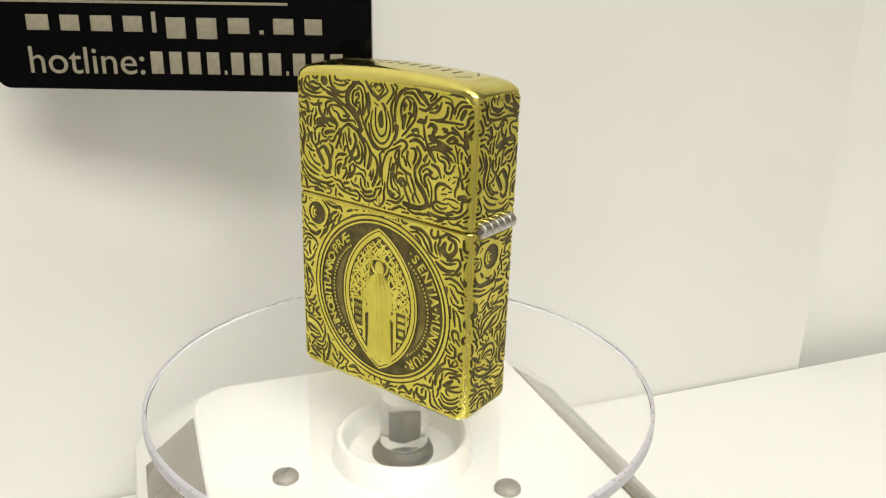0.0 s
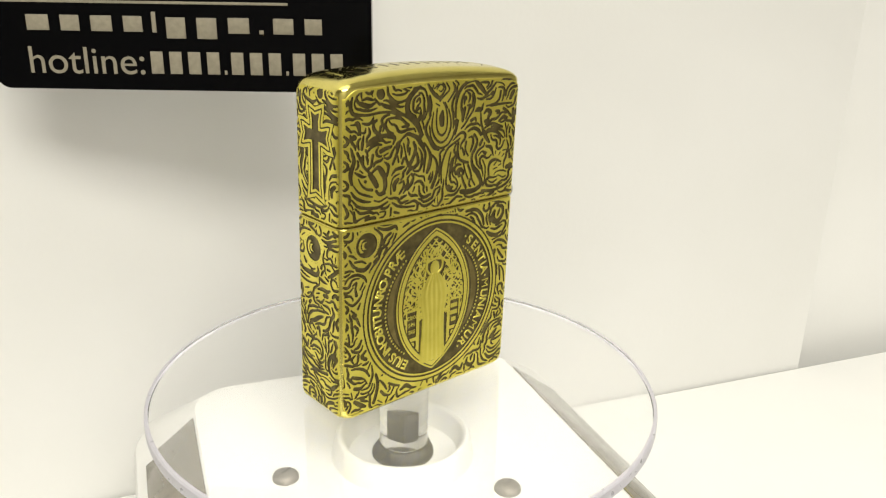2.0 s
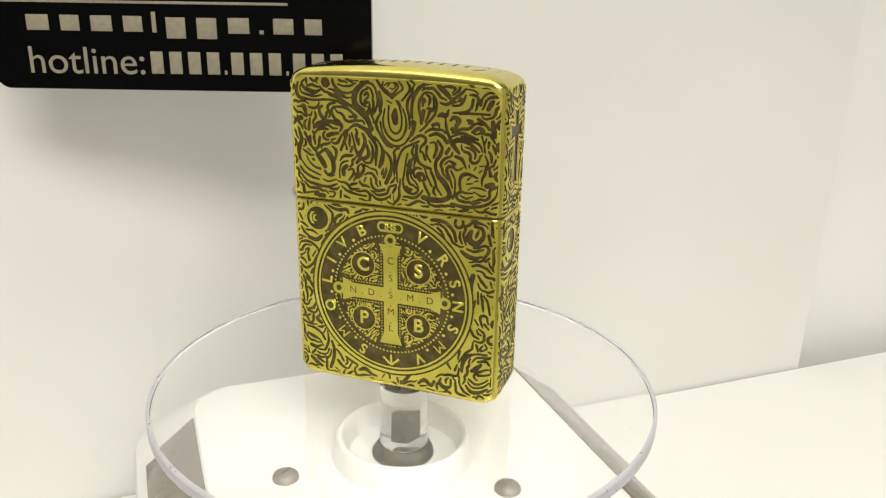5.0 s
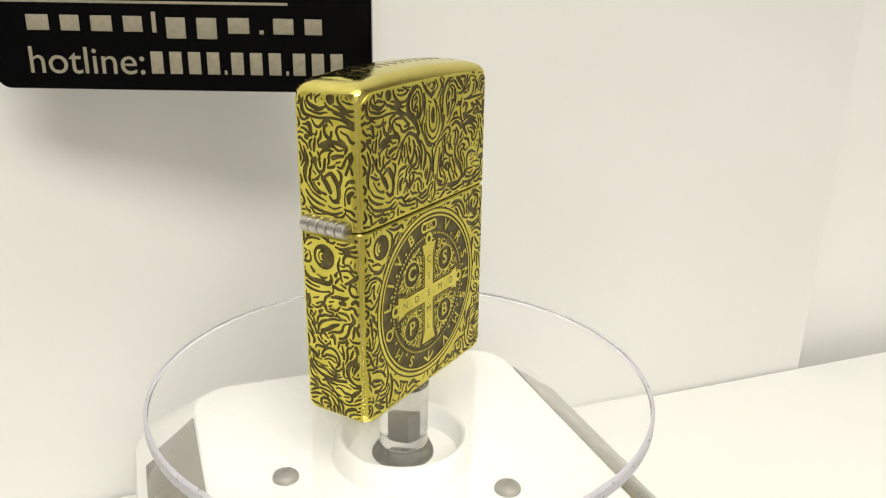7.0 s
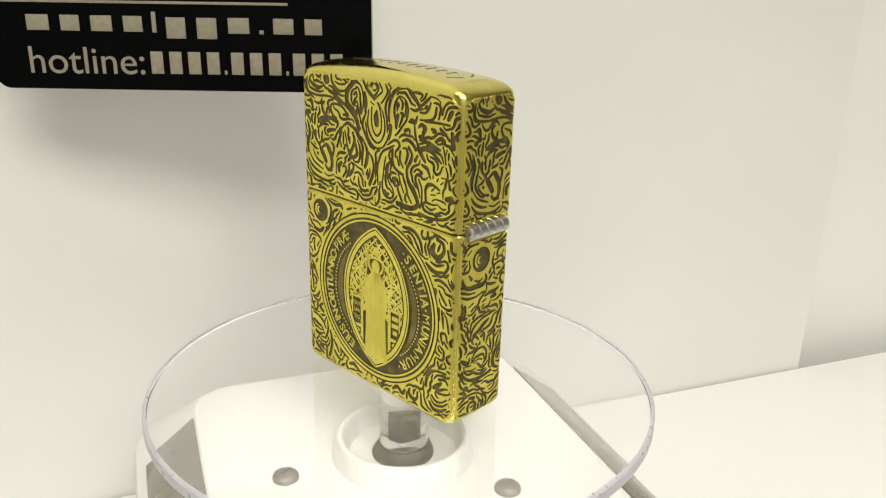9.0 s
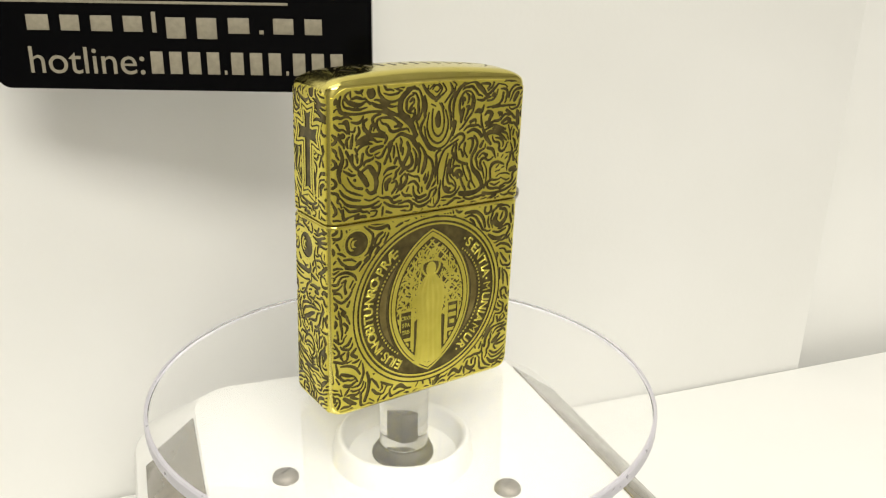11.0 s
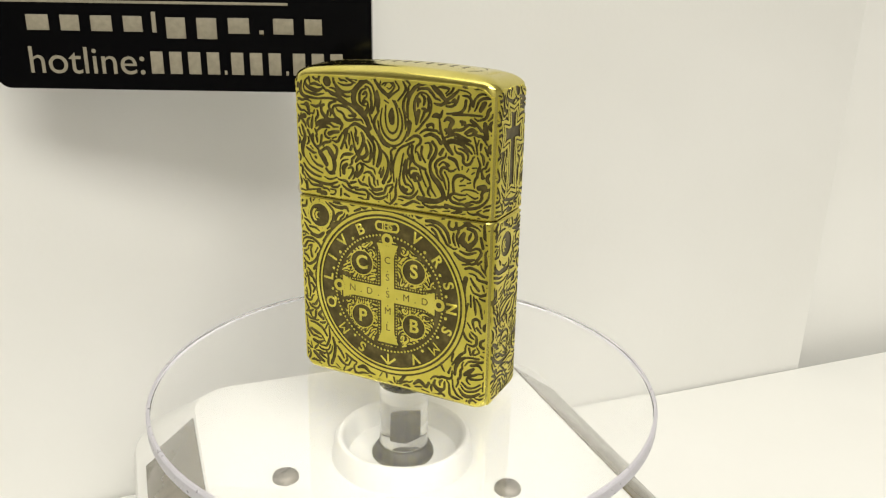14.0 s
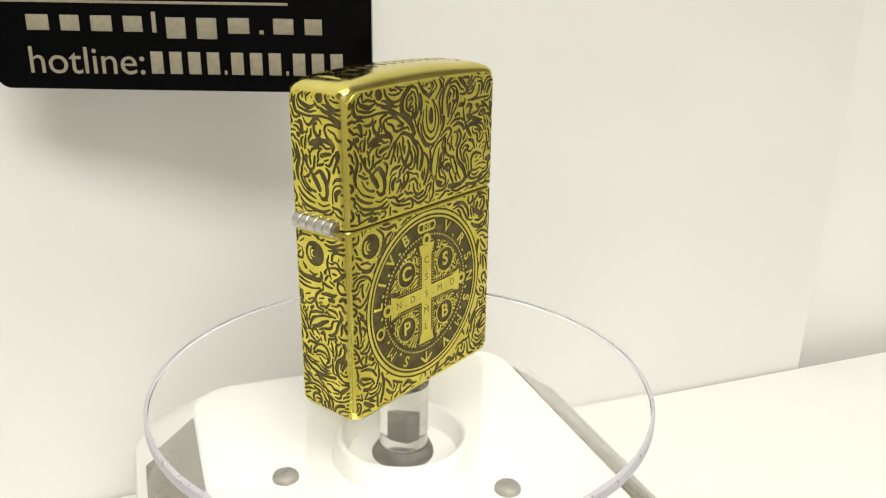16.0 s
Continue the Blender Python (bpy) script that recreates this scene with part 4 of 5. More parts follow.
    b.cut((4.8, 2.0, 0.26), (5.9, 2.8, 0.39), (7.1, 2.0, 0.34), (7.7, 2.9, 0.26))
    b.cut((8.9, 3.7, 0.21), (8.7, 2.8, 0.34), (9.6, 2.1, 0.43), (10.6, 2.5, 0.26), (10.7, 3.8, 0.21))
    b.cut((10.1, 6.7, 0.26), (10.6, 5.8, 0.17))
    b.cut((11.4, 5.7, 0.26), (11.8, 6.8, 0.17))
    b.cut((11.9, 7.9, 0.17), (12.2, 9.4, 0.26))
    b.cut((14.0, 13.6, 0.26), (14.6, 12.6, 0.26), (15.5, 12.2, 0.17))
    b.cut((15.1, 11.0, 0.26), (15.4, 9.9, 0.21))
    b.cut((16.5, 11.4, 0.17), (16.9, 10.7, 0.17), (16.2, 10.1, 0.17))
    b.cut((16.4, 14.9, 0.26), (17.1, 14.1, 0.17))
    b.cut((14.7, 15.5, 0.17), (15.3, 14.6, 0.17))
    b.cut((12.6, 5.7, 0.26), (12.8, 7.3, 0.34), (13.7, 8.7, 0.34), (14.9, 9.3, 0.21), (16.9, 9.5, 0.21))
    b.cut((14.4, 6.1, 0.34), (15.2, 6.8, 0.43), (16.0, 7.5, 0.26))
    b.cut((15.5, 5.5, 0.26), (16.7, 5.7, 0.21), (17.5, 6.0, 0.17))
    b.cut((15.5, 8.0, 0.26), (16.8, 8.3, 0.26), (17.4, 7.6, 0.17))
    b.cut((13.9, 4.5, 0.21), (15.0, 3.8, 0.26), (16.2, 4.1, 0.17), (17.2, 4.9, 0.17))
    b.cut((13.4, 3.2, 0.21), (14.4, 2.2, 0.39), (15.9, 2.4, 0.30), (17.1, 3.2, 0.21))
    b.cut((12.2, 4.6, 0.17), (12.3, 3.3, 0.21), (13.0, 2.1, 0.26), (14.1, 1.5, 0.17))
    b.cut((6.3, 1.3, 0.13), (7.8, 1.1, 0.13))
    b.cut((17.7, 5.4, 0.13), (17.6, 3.7, 0.13))


def side_cuts(b):
    """The dark cuts of the case's narrow sides."""
    b.cut((-4.9, 29.5, 0.17), (-4.3, 30.5, 0.22), (-3.2, 30.9, 0.22), (-1.7, 30.9, 0.17))
    b.cut((-4.2, 29.5, 0.13), (-3.3, 30.1, 0.13))
    b.cut((-5.1, 25.9, 0.17), (-4.7, 24.7, 0.35), (-3.7, 24.0, 0.39), (-2.0, 23.9, 0.48), (-0.3, 23.9, 0.43), (0.4, 24.6, 0.35), (0.2, 25.4, 0.17))
    b.cut((-4.7, 27.4, 0.26), (-4.2, 28.0, 0.17))
    b.cut((-3.7, 26.1, 0.17), (-3.1, 25.4, 0.35))
    b.cut((-2.4, 25.0, 0.13), (-1.3, 24.6, 0.22), (-0.5, 24.9, 0.13))
    b.cut((-5.0, 22.8, 0.17), (-3.7, 22.3, 0.26), (-1.8, 22.2, 0.17), (-0.1, 22.6, 0.17))
    b.cut((0.2, 21.7, 0.17), (1.4, 22.0, 0.35), (2.7, 22.0, 0.35), (3.6, 22.4, 0.17))
    b.cut((0.7, 23.7, 0.26), (1.6, 23.4, 0.30), (2.7, 23.3, 0.17))
    b.cut((1.2, 25.5, 0.35), (1.5, 26.1, 0.17))
    b.cut((1.4, 30.2, 0.17), (2.6, 30.0, 0.30), (3.8, 30.4, 0.26), (5.0, 30.9, 0.22))
    b.cut((1.9, 31.4, 0.17), (2.9, 31.3, 0.26), (3.4, 32.0, 0.26))
    b.cut((2.8, 27.9, 0.26), (3.0, 28.8, 0.26), (3.8, 29.3, 0.26), (5.2, 29.2, 0.22))
    b.cut((4.2, 28.1, 0.17), (4.4, 28.6, 0.09))
    b.cut((4.9, 27.4, 0.13), (4.9, 28.3, 0.09))
    b.cut((2.3, 26.5, 0.17), (3.7, 26.8, 0.22), (4.7, 26.1, 0.17))
    b.cut((2.9, 25.7, 0.22), (3.6, 25.7, 0.22))
    b.cut((3.1, 24.5, 0.22), (4.3, 25.2, 0.35), (5.3, 26.1, 0.35))
    b.cut((2.2, 24.3, 0.17), (3.1, 23.9, 0.22))
    b.cut((-4.4, 21.1, 0.35), (-4.2, 19.9, 0.26), (-4.7, 19.1, 0.26), (-3.7, 19.1, 0.17))
    b.cut((-3.5, 20.8, 0.13), (-2.4, 21.2, 0.17))
    b.cut((-2.8, 20.0, 0.22), (-1.8, 20.6, 0.13))
    b.cut((-2.3, 18.7, 0.35), (-1.8, 19.1, 0.26))
    b.cut((1.9, 21.1, 0.35), (2.8, 21.2, 0.39))
    b.cut((-1.1, 20.0, 0.35), (-0.7, 19.2, 0.26), (0.5, 19.1, 0.17))
    b.cut((-0.4, 20.0, 0.17), (0.2, 20.3, 0.17))
    b.cut((1.1, 19.1, 0.17), (1.9, 18.5, 0.26), (3.1, 18.4, 0.17))
    b.cut((0.6, 21.1, 0.17), (-0.3, 20.8, 0.13))
    b.cut((4.2, 21.5, 0.26), (4.9, 22.0, 0.35), (5.5, 21.1, 0.17))
    b.cut((4.1, 19.7, 0.26), (4.5, 18.7, 0.35), (3.9, 17.8, 0.35), (3.4, 16.8, 0.26))
    b.cut((5.4, 18.3, 0.22), (5.0, 17.3, 0.22), (5.3, 16.2, 0.22))
    b.cut((-2.8, 14.8, 0.17), (-2.6, 16.1, 0.26), (-1.9, 17.1, 0.30), (-0.9, 17.6, 0.22), (0.5, 18.1, 0.22), (1.9, 18.2, 0.17))
    b.cut((-2.1, 15.6, 0.22), (-0.9, 16.0, 0.39), (0.3, 16.8, 0.39), (1.5, 17.4, 0.22))
    b.cut((-0.2, 14.8, 0.26), (0.4, 15.1, 0.35), (0.6, 13.8, 0.22))
    b.cut((1.6, 15.0, 0.26), (2.3, 15.2, 0.26), (3.1, 15.9, 0.30), (3.6, 17.0, 0.26))
    b.cut((-4.8, 16.7, 0.17), (-4.5, 15.9, 0.26), (-4.1, 15.2, 0.22), (-3.6, 14.6, 0.17))
    b.cut((-4.3, 17.8, 0.17), (-4.0, 18.6, 0.17), (-3.5, 17.8, 0.13), (-3.1, 18.6, 0.17))
    b.cut((-4.8, 15.0, 0.17), (-4.2, 14.5, 0.26), (-3.6, 13.5, 0.30), (-3.9, 12.9, 0.22))
    b.cut((-3.0, 14.2, 0.17), (-2.5, 13.6, 0.26), (-1.7, 13.2, 0.22))
    b.cut((-1.4, 13.8, 0.22), (-1.2, 13.8, 0.22))
    b.cut((-0.4, 14.0, 0.17), (-0.3, 13.4, 0.13))
    b.cut((1.4, 12.8, 0.13), (2.1, 12.1, 0.13))
    b.cut((-4.7, 11.9, 0.26), (-3.9, 11.3, 0.43), (-3.0, 10.9, 0.26), (-2.8, 11.8, 0.17))
    b.cut((-2.2, 11.3, 0.22), (-1.7, 12.1, 0.22), (-0.6, 12.8, 0.22), (0.6, 12.6, 0.26), (1.3, 11.6, 0.26), (1.3, 10.4, 0.26), (0.6, 9.6, 0.17))
    b.cut((-1.7, 10.5, 0.13), (-0.6, 10.9, 0.17), (0.4, 10.5, 0.17))
    b.cut((-3.6, 9.8, 0.13), (-2.4, 9.4, 0.17), (-1.1, 9.4, 0.13))
    b.cut((-3.6, 10.5, 0.13), (-2.3, 10.3, 0.13))
    b.cut((-0.8, 9.0, 0.13), (0.4, 8.5, 0.22), (1.4, 8.6, 0.13))
    b.cut((-4.5, 10.0, 0.17), (-4.1, 8.9, 0.26), (-2.7, 7.8, 0.30), (-0.9, 7.4, 0.35), (0.9, 7.4, 0.30), (2.6, 7.7, 0.30))
    b.cut((2.0, 13.8, 0.17), (2.3, 12.5, 0.26), (2.3, 11.6, 0.22))
    b.cut((4.7, 14.2, 0.35), (5.0, 13.0, 0.30), (4.5, 11.9, 0.35), (3.4, 10.9, 0.43), (3.0, 9.6, 0.43), (3.3, 8.4, 0.35), (4.4, 7.7, 0.22), (5.9, 7.7, 0.17))
    b.cut((5.2, 11.1, 0.17), (4.6, 10.3, 0.26), (4.2, 9.4, 0.17))
    b.cut((2.9, 14.2, 0.26), (3.3, 14.8, 0.17))
    b.cut((-1.3, 6.4, 0.13), (-0.4, 5.8, 0.26), (0.3, 5.1, 0.26), (1.4, 4.7, 0.17))
    b.cut((2.0, 4.8, 0.13), (3.1, 5.0, 0.17))
    b.cut((0.9, 6.7, 0.09), (2.2, 6.8, 0.13), (3.5, 6.6, 0.13))
    b.cut((4.1, 5.7, 0.43), (4.7, 6.3, 0.35), (5.3, 6.8, 0.17))
    b.cut((-4.8, 6.2, 0.17), (-4.0, 5.9, 0.35), (-3.4, 5.4, 0.26))
    b.cut((-3.6, 6.9, 0.17), (-2.9, 6.6, 0.13))
    b.cut((-4.8, 4.0, 0.17), (-3.9, 4.6, 0.26), (-2.7, 5.0, 0.22), (-0.9, 4.8, 0.17), (0.5, 4.0, 0.17), (1.1, 2.6, 0.17), (1.2, 1.3, 0.17))
    b.cut((-2.4, 4.4, 0.26), (-1.3, 4.0, 0.35))
    b.cut((-2.6, 1.8, 0.26), (-2.8, 2.7, 0.30), (-2.2, 3.4, 0.26), (-1.1, 3.2, 0.26), (-0.8, 2.4, 0.26), (-1.6, 1.8, 0.22))
    b.cut((-0.1, 2.4, 0.26), (-0.1, 1.3, 0.35))
    b.cut((-4.6, 2.7, 0.22), (-3.5, 3.2, 0.17))
    b.cut((2.1, 1.3, 0.17), (2.5, 2.3, 0.26), (3.4, 2.9, 0.35), (4.3, 3.2, 0.30))
    b.cut((1.4, 4.0, 0.17), (2.5, 3.5, 0.17), (4.1, 3.9, 0.17), (5.2, 4.5, 0.17))
    b.cut((3.7, 1.1, 0.13), (5.0, 1.7, 0.13))


def engraved(X, Z, cuts, free=None):
    """Metal with the cuts of a pattern and finer ones between them; free: a field below zero where no fine cut goes."""
    b = Burin(X, Z, 1, 3.0)
    cuts(b)
    whole = b.F
    if free is not None:
        b.F = np.minimum(b.F, free)
    made = b.between()
    b.F = whole
    for points in made:
        b.cut(*points)
    return b.done()


def grid(x0, x1, z0, z1):
    return np.meshgrid(np.arange(x0, x1 + STEP, STEP), np.arange(z0, z1 + STEP, STEP))


def panel_edge(X, Z, half, z0, z1, r=0.6):
    """Distance inside a rounded panel."""
    cz, hz = (z0 + z1) / 2, (z1 - z0) / 2
    qx, qz = np.abs(X) - half + r, np.abs(Z - cz) - hz + r
    return r - np.hypot(np.maximum(qx, 0), np.maximum(qz, 0)) - np.minimum(np.maximum(qx, qz), 0)


def relief(name, F, X, Z, place, height, material, parent, label="", slope=0.08, edge=None):
    """A raised sheet where F > 0, with sloping edges down to the ground. place(a, b, h) gives the point in the thing's space."""
    verts, faces, walls = [], [], []
    inside = F > 0
    full = inside[:-1, :-1] & inside[1:, :-1] & inside[:-1, 1:] & inside[1:, 1:]
    none = ~(inside[:-1, :-1] | inside[1:, :-1] | inside[:-1, 1:] | inside[1:, 1:])
    xs, zs = X[0], Z[:, 0]
    bend = 14.4 if xs[-1] > 10 else 4.2
    gz, gx = np.gradient(F)
    for j in range(full.shape[0]):
        row = np.concatenate(([0], full[j].astype(np.int8), [0]))
        d = np.diff(row)
        for a, b in zip(np.nonzero(d == 1)[0], np.nonzero(d == -1)[0]):
            stops = [a] + [i for i in range(a + 1, b) if abs(xs[i]) > bend] + [b]
            for a0, b0 in zip(stops, stops[1:]):
                n = len(verts)
                verts += [(xs[a0], zs[j], height), (xs[b0], zs[j], height), (xs[b0], zs[j + 1], height), (xs[a0], zs[j + 1], height)]
                faces.append((n, n + 1, n + 2, n + 3))
    for j, i in zip(*np.nonzero(~full & ~none)):
        corner = ((i, j), (i + 1, j), (i + 1, j + 1), (i, j + 1))
        poly, cuts = [], []
        for k in range(4):
            (ia, ja), (ib, jb) = corner[k], corner[(k + 1) % 4]
            fa, fb = F[ja, ia], F[jb, ib]
            if fa > 0:
                poly.append((xs[ia], zs[ja], height))
            if (fa > 0) != (fb > 0):
                t = fa / (fa - fb)
                poly.append((xs[ia] + (xs[ib] - xs[ia]) * t, zs[ja] + (zs[jb] - zs[ja]) * t, height))
                cuts.append((len(poly) - 1, fa > 0))
        n = len(verts)
        verts += poly
        faces.append(tuple(range(n, n + len(poly))))
        g = math.hypot(gx[j, i], gz[j, i]) or 1.0
        ox, oz = -slope * gx[j, i] / g, -slope * gz[j, i] / g
        for k in range(len(cuts)):
            if cuts[k][1]:
                p, q = poly[cuts[k][0]], poly[cuts[(k + 1) % len(cuts)][0]]
                m = len(verts)
                verts += [(p[0] + ox, p[1] + oz, 0.0), (q[0] + ox, q[1] + oz, 0.0)]
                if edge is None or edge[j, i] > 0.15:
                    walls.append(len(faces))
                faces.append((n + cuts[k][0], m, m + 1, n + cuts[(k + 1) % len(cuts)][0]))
    me = bpy.data.meshes.new(name)
    me.from_pydata([place(*v) for v in verts], [], faces)
    me.materials.append(material)
    me.materials.append(DEEP)                 # sloping walls of the cuts: antiquing and groove shade in the colour
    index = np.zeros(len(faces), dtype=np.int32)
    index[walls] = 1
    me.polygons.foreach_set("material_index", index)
    ob = new(name, me)
    ob.parent = parent
    return tagged(ob, label)




def wrapped(a, b, h, half, depth):
    """Along and out of a face whose ends bend round the upright edges."""
    flat = half - EDGE_MM - tucked(b) * (half > 10)
    turn = min(1.3, max(0.0, abs(a) - flat) / EDGE_MM)
    along = min(abs(a), flat) + (EDGE_MM + h) * math.sin(turn)
    return math.copysign(along, a), depth - EDGE_MM + (EDGE_MM + h) * math.cos(turn)


def on_front(a, b, h):
    x, y = wrapped(a, b, h, W / MM / 2, D / MM / 2)
    return (x * MM, -y * MM, b * MM)


def on_back(a, b, h):
    x, y = wrapped(a, b, h, W / MM / 2, D / MM / 2)
    return (-x * MM, y * MM, b * MM)


def on_hinge_side(a, b, h):
    y, x = wrapped(a, b, h, D / MM / 2, W / MM / 2)
    return ((x - tucked(b)) * MM, y * MM, b * MM)


def on_cross_side(a, b, h):
    y, x = wrapped(a, b, h, D / MM / 2, W / MM / 2)
    return ((tucked(b) - x) * MM, -y * MM, b * MM)


def ring(X, Z, x, z, r, w):
    return w / 2 - np.abs(np.hypot(X - x, Z - z) - r)


def blob(X, Z, x, z, r):
    return r - np.hypot(X - x, Z - z)


def box(X, Z, x, z, hw, hh):
    return np.minimum(hw - np.abs(X - x), hh - np.abs(Z - z))


def beads(X, Z, x, z, r, size, n, gap=0.0):
    """A ring of beads; gap: degrees left free above and below."""
    turn = 2 * math.pi / n
    k = np.round(np.arctan2(Z - z, X - x) / turn) * turn
    d = blob(X, Z, x + r * np.cos(k), z + r * np.sin(k), size)
    return np.where(np.abs(np.cos(k)) > math.sin(radians(gap)), d, -9.0)


def crescent(F, X, Z, x, z, r):
    """A round boss with a dark field and two small bright crescents."""
    f = soft(ring(X, Z, x, z, r, 0.3))
    for s in (0.62, 0.34):
        moon = np.minimum(ring(X, Z, x + 0.02, z, r * s, 0.42), x + 0.05 - X)
        f = np.maximum(f, soft(np.minimum(moon, r * s * 0.8 - np.abs(Z - z))))
    return np.where(np.hypot(X - x, Z - z) < r + 0.2, f, F)


MX, MZ = 0.15, 17.1                        # the medallions' centre


FRONT_SHIFT, BACK_SHIFT = (0.2, 0.1), (-0.5, 0.4)


def on_front_medal(a, b, h):
    return on_front(a + FRONT_SHIFT[0], b + FRONT_SHIFT[1], h)


def on_back_medal(a, b, h):
    return on_back(a + BACK_SHIFT[0], b + BACK_SHIFT[1], h)


def medal_rings(X, Z):
    f = soft(ring(X, Z, MX, MZ, 14.3, 0.55))
    return np.maximum(f, soft(ring(X, Z, MX, MZ, 13.5, 0.32)))


def cross_arm(a, b):
    """Half a cross arm along +a: broad in the middle and flared at its end."""
    half = 1.28 + 0.75 * np.clip((a - 6.6) / 2.2, 0, 1) ** 1.5
    return np.minimum(np.minimum(half - np.abs(b), 9.0 - a), a + 1.3)


def in_window(X, Z, seed, r=10.0):
    """Fine scrolls round the medallion's middle only."""
    i0, i1 = np.searchsorted(X[0], (MX - r, MX + r))
    j0, j1 = np.searchsorted(Z[:, 0], (MZ - r, MZ + r))
    f = np.full_like(X, -1.0)
    f[j0:j1, i0:i1] = scrolls(X[j0:j1, i0:i1], Z[j0:j1, i0:i1], seed, 0.45)
    return f


def back_medal(X, Z):
    f = np.maximum(medal_rings(X, Z), soft(beads(X, Z, MX, MZ, 10.45, 0.2, 96)))
    dx, dz = X - MX, Z - MZ
    inner = np.hypot(dx, dz) < 9.95
    fine = in_window(X, Z, 31)
    f = np.where(inner, np.minimum(fine, soft(9.6 - np.hypot(dx, dz))), f)
    for sx in (-1, 1):
        for sz in (-1, 1):
            x, z = MX + sx * 5.05, MZ + sz * 4.9
            r = np.hypot(X - x, Z - z)
            f = np.where(r < 2.35, soft(ring(X, Z, x, z, 2.2, 0.22)), f)
    arms = [cross_arm(dx, dz), cross_arm(-dx, dz), cross_arm(dz, dx), cross_arm(-dz, dx)]
    cross = np.maximum.reduce(arms)
    line = np.maximum.reduce([np.minimum(1.95 + 0.75 * np.clip((np.abs(a) - 6.4) / 2.2, 0, 1) ** 1.5 - np.abs(b), 9.3 - np.abs(a)) for a, b in ((dx, dz), (dz, dx))])
    f = np.where(line > 0, -1.0, f)
    bead = np.full_like(X, -9.0)
    for i in range(13):
        for sx in (-1, 1):
            for sz in (-1, 1):
                t = 1.75 + i * 0.52
                bead = np.maximum(bead, np.maximum(blob(X, Z, MX + sx * t, MZ + sz * 1.68, 0.15), blob(X, Z, MX + sx * 1.68, MZ + sz * t, 0.15)))
    f = np.maximum(f, soft(bead))
    f = np.maximum(f, soft(cross))
    for x, z in ((9.75, 0), (-9.75, 0), (0, 9.75)):
        d = np.hypot(dx - x, dz - z)
        f = np.where(d < 1.15, soft(np.minimum(1.1 - d, d - 0.5)), f)
    # cartouche at the head of the ring, branch at its foot
    c = np.maximum(np.minimum(np.minimum(2.3 - np.abs(dx), 0.85 - np.abs(dz - 12.0)), 0.95 - np.abs(np.hypot(np.maximum(np.abs(dx) - 1.35, 0), dz - 12.0))), -9)
    f = np.maximum(f, soft(0.2 - np.abs(c - 0.15)))
    for lean in (-48, 0, 48):
        s, k = math.sin(radians(lean)), math.cos(radians(lean))
        a, b = s * dx + k * (dz + 13.0), k * dx - s * (dz + 13.0)
        f = np.maximum(f, soft(np.minimum(np.minimum(0.2 - np.abs(b) * 1.0, a), 2.0 - a)))
    return f


def mandorla(dx, dz, half, tall):
    """Distance inside a pointed oval."""
    r = (half * half + tall * tall) / (2 * half)
    return r - np.hypot(np.abs(dx) + r - half, dz)


def front_medal(X, Z):
    dx, dz = X - MX, Z - MZ
    f = np.maximum(medal_rings(X, Z), soft(beads(X, Z, MX, MZ, 10.35, 0.19, 96, 34)))
    m = mandorla(dx, dz + 0.1, 8.0, 12.7)
    lattice = np.maximum(np.cos((dx + dz) * 3.6), np.cos((dx - dz) * 3.6)) - 0.72
    tracery = np.maximum(lattice, in_window(X, Z, 47))
    inner = np.where(dz > -3.2, tracery, -1.0)
    arch = 3.9 - np.hypot(dx, dz - 3.4)
    inner = np.where((np.abs(arch) < 0.2) & (dz > -1), 1.0, inner)
    inner = np.where((arch > 0.2) & (np.hypot(dx, dz - 6.0) < 2.3), -1.0, inner)
    for s in (-1, 1):
        col = box(dx, dz, s * 3.35, -4.6, 0.25, 7.2)
        inner = np.maximum(inner, soft(col))
        pane = box(dx, dz, s * 4.75, -3.5, 1.0, 2.4)
        inner = np.where(pane > -0.3, np.where(pane > 0, -1.0, 1.0), inner)
        for k in (-7.2, -9.3):
            inner = np.maximum(inner, soft(np.abs(box(dx, dz, s * 4.6, k, 0.95, 0.8)) * -1 + 0.13))
            inner = np.maximum(inner, soft(blob(dx, dz, s * 4.6, k, 0.5)))
    f = np.where(m > 1.35, inner, f)
    f = np.where((m <= 1.35) & (m > -0.5), -1.0, f)
    f = np.maximum(f, np.maximum(soft(0.36 - np.abs(m - 0.75)), soft(0.16 - np.abs(m - 0.05))))
    return f


SIDE_SHIFT = 12.8                          # the lid's narrow sides carry the left end of the broad pattern


def lid_field(half, shift=0.0):
    X, Z = grid(-half - 0.4, half + 0.4, 33.0, 54.9)
    F = engraved(X - shift, Z, lid_cuts)
    top = 53.55 - 0.5 * (X / 19.0) ** 2 - 1.2 * np.clip((np.abs(X) - 15.4) / 2.2, 0, 1) ** 2
    P = np.minimum(panel_edge(X, Z, half, 33.22, 60.0), top - Z)
    return X, Z, F, P


def case_field(half, cuts):
    X, Z = grid(-half - 0.4, half + 0.4, 0.3, 32.8)
    free = np.hypot(X - MX, Z - MZ) - 15.0 if half > 9 else np.hypot(X + 0.95, Z - 28.15) - 2.4
    if half > 9:
        free = np.minimum(free, np.hypot(X + 13.8, Z - 29.6) - 2.4)
    P = np.minimum(panel_edge(X, Z, half, 0.8, 32.45), panel_edge(X, Z, half, 0.8, 60.0, 2.0 if half > 9 else 0.6))
    return X, Z, engraved(X, Z, cuts, free), P


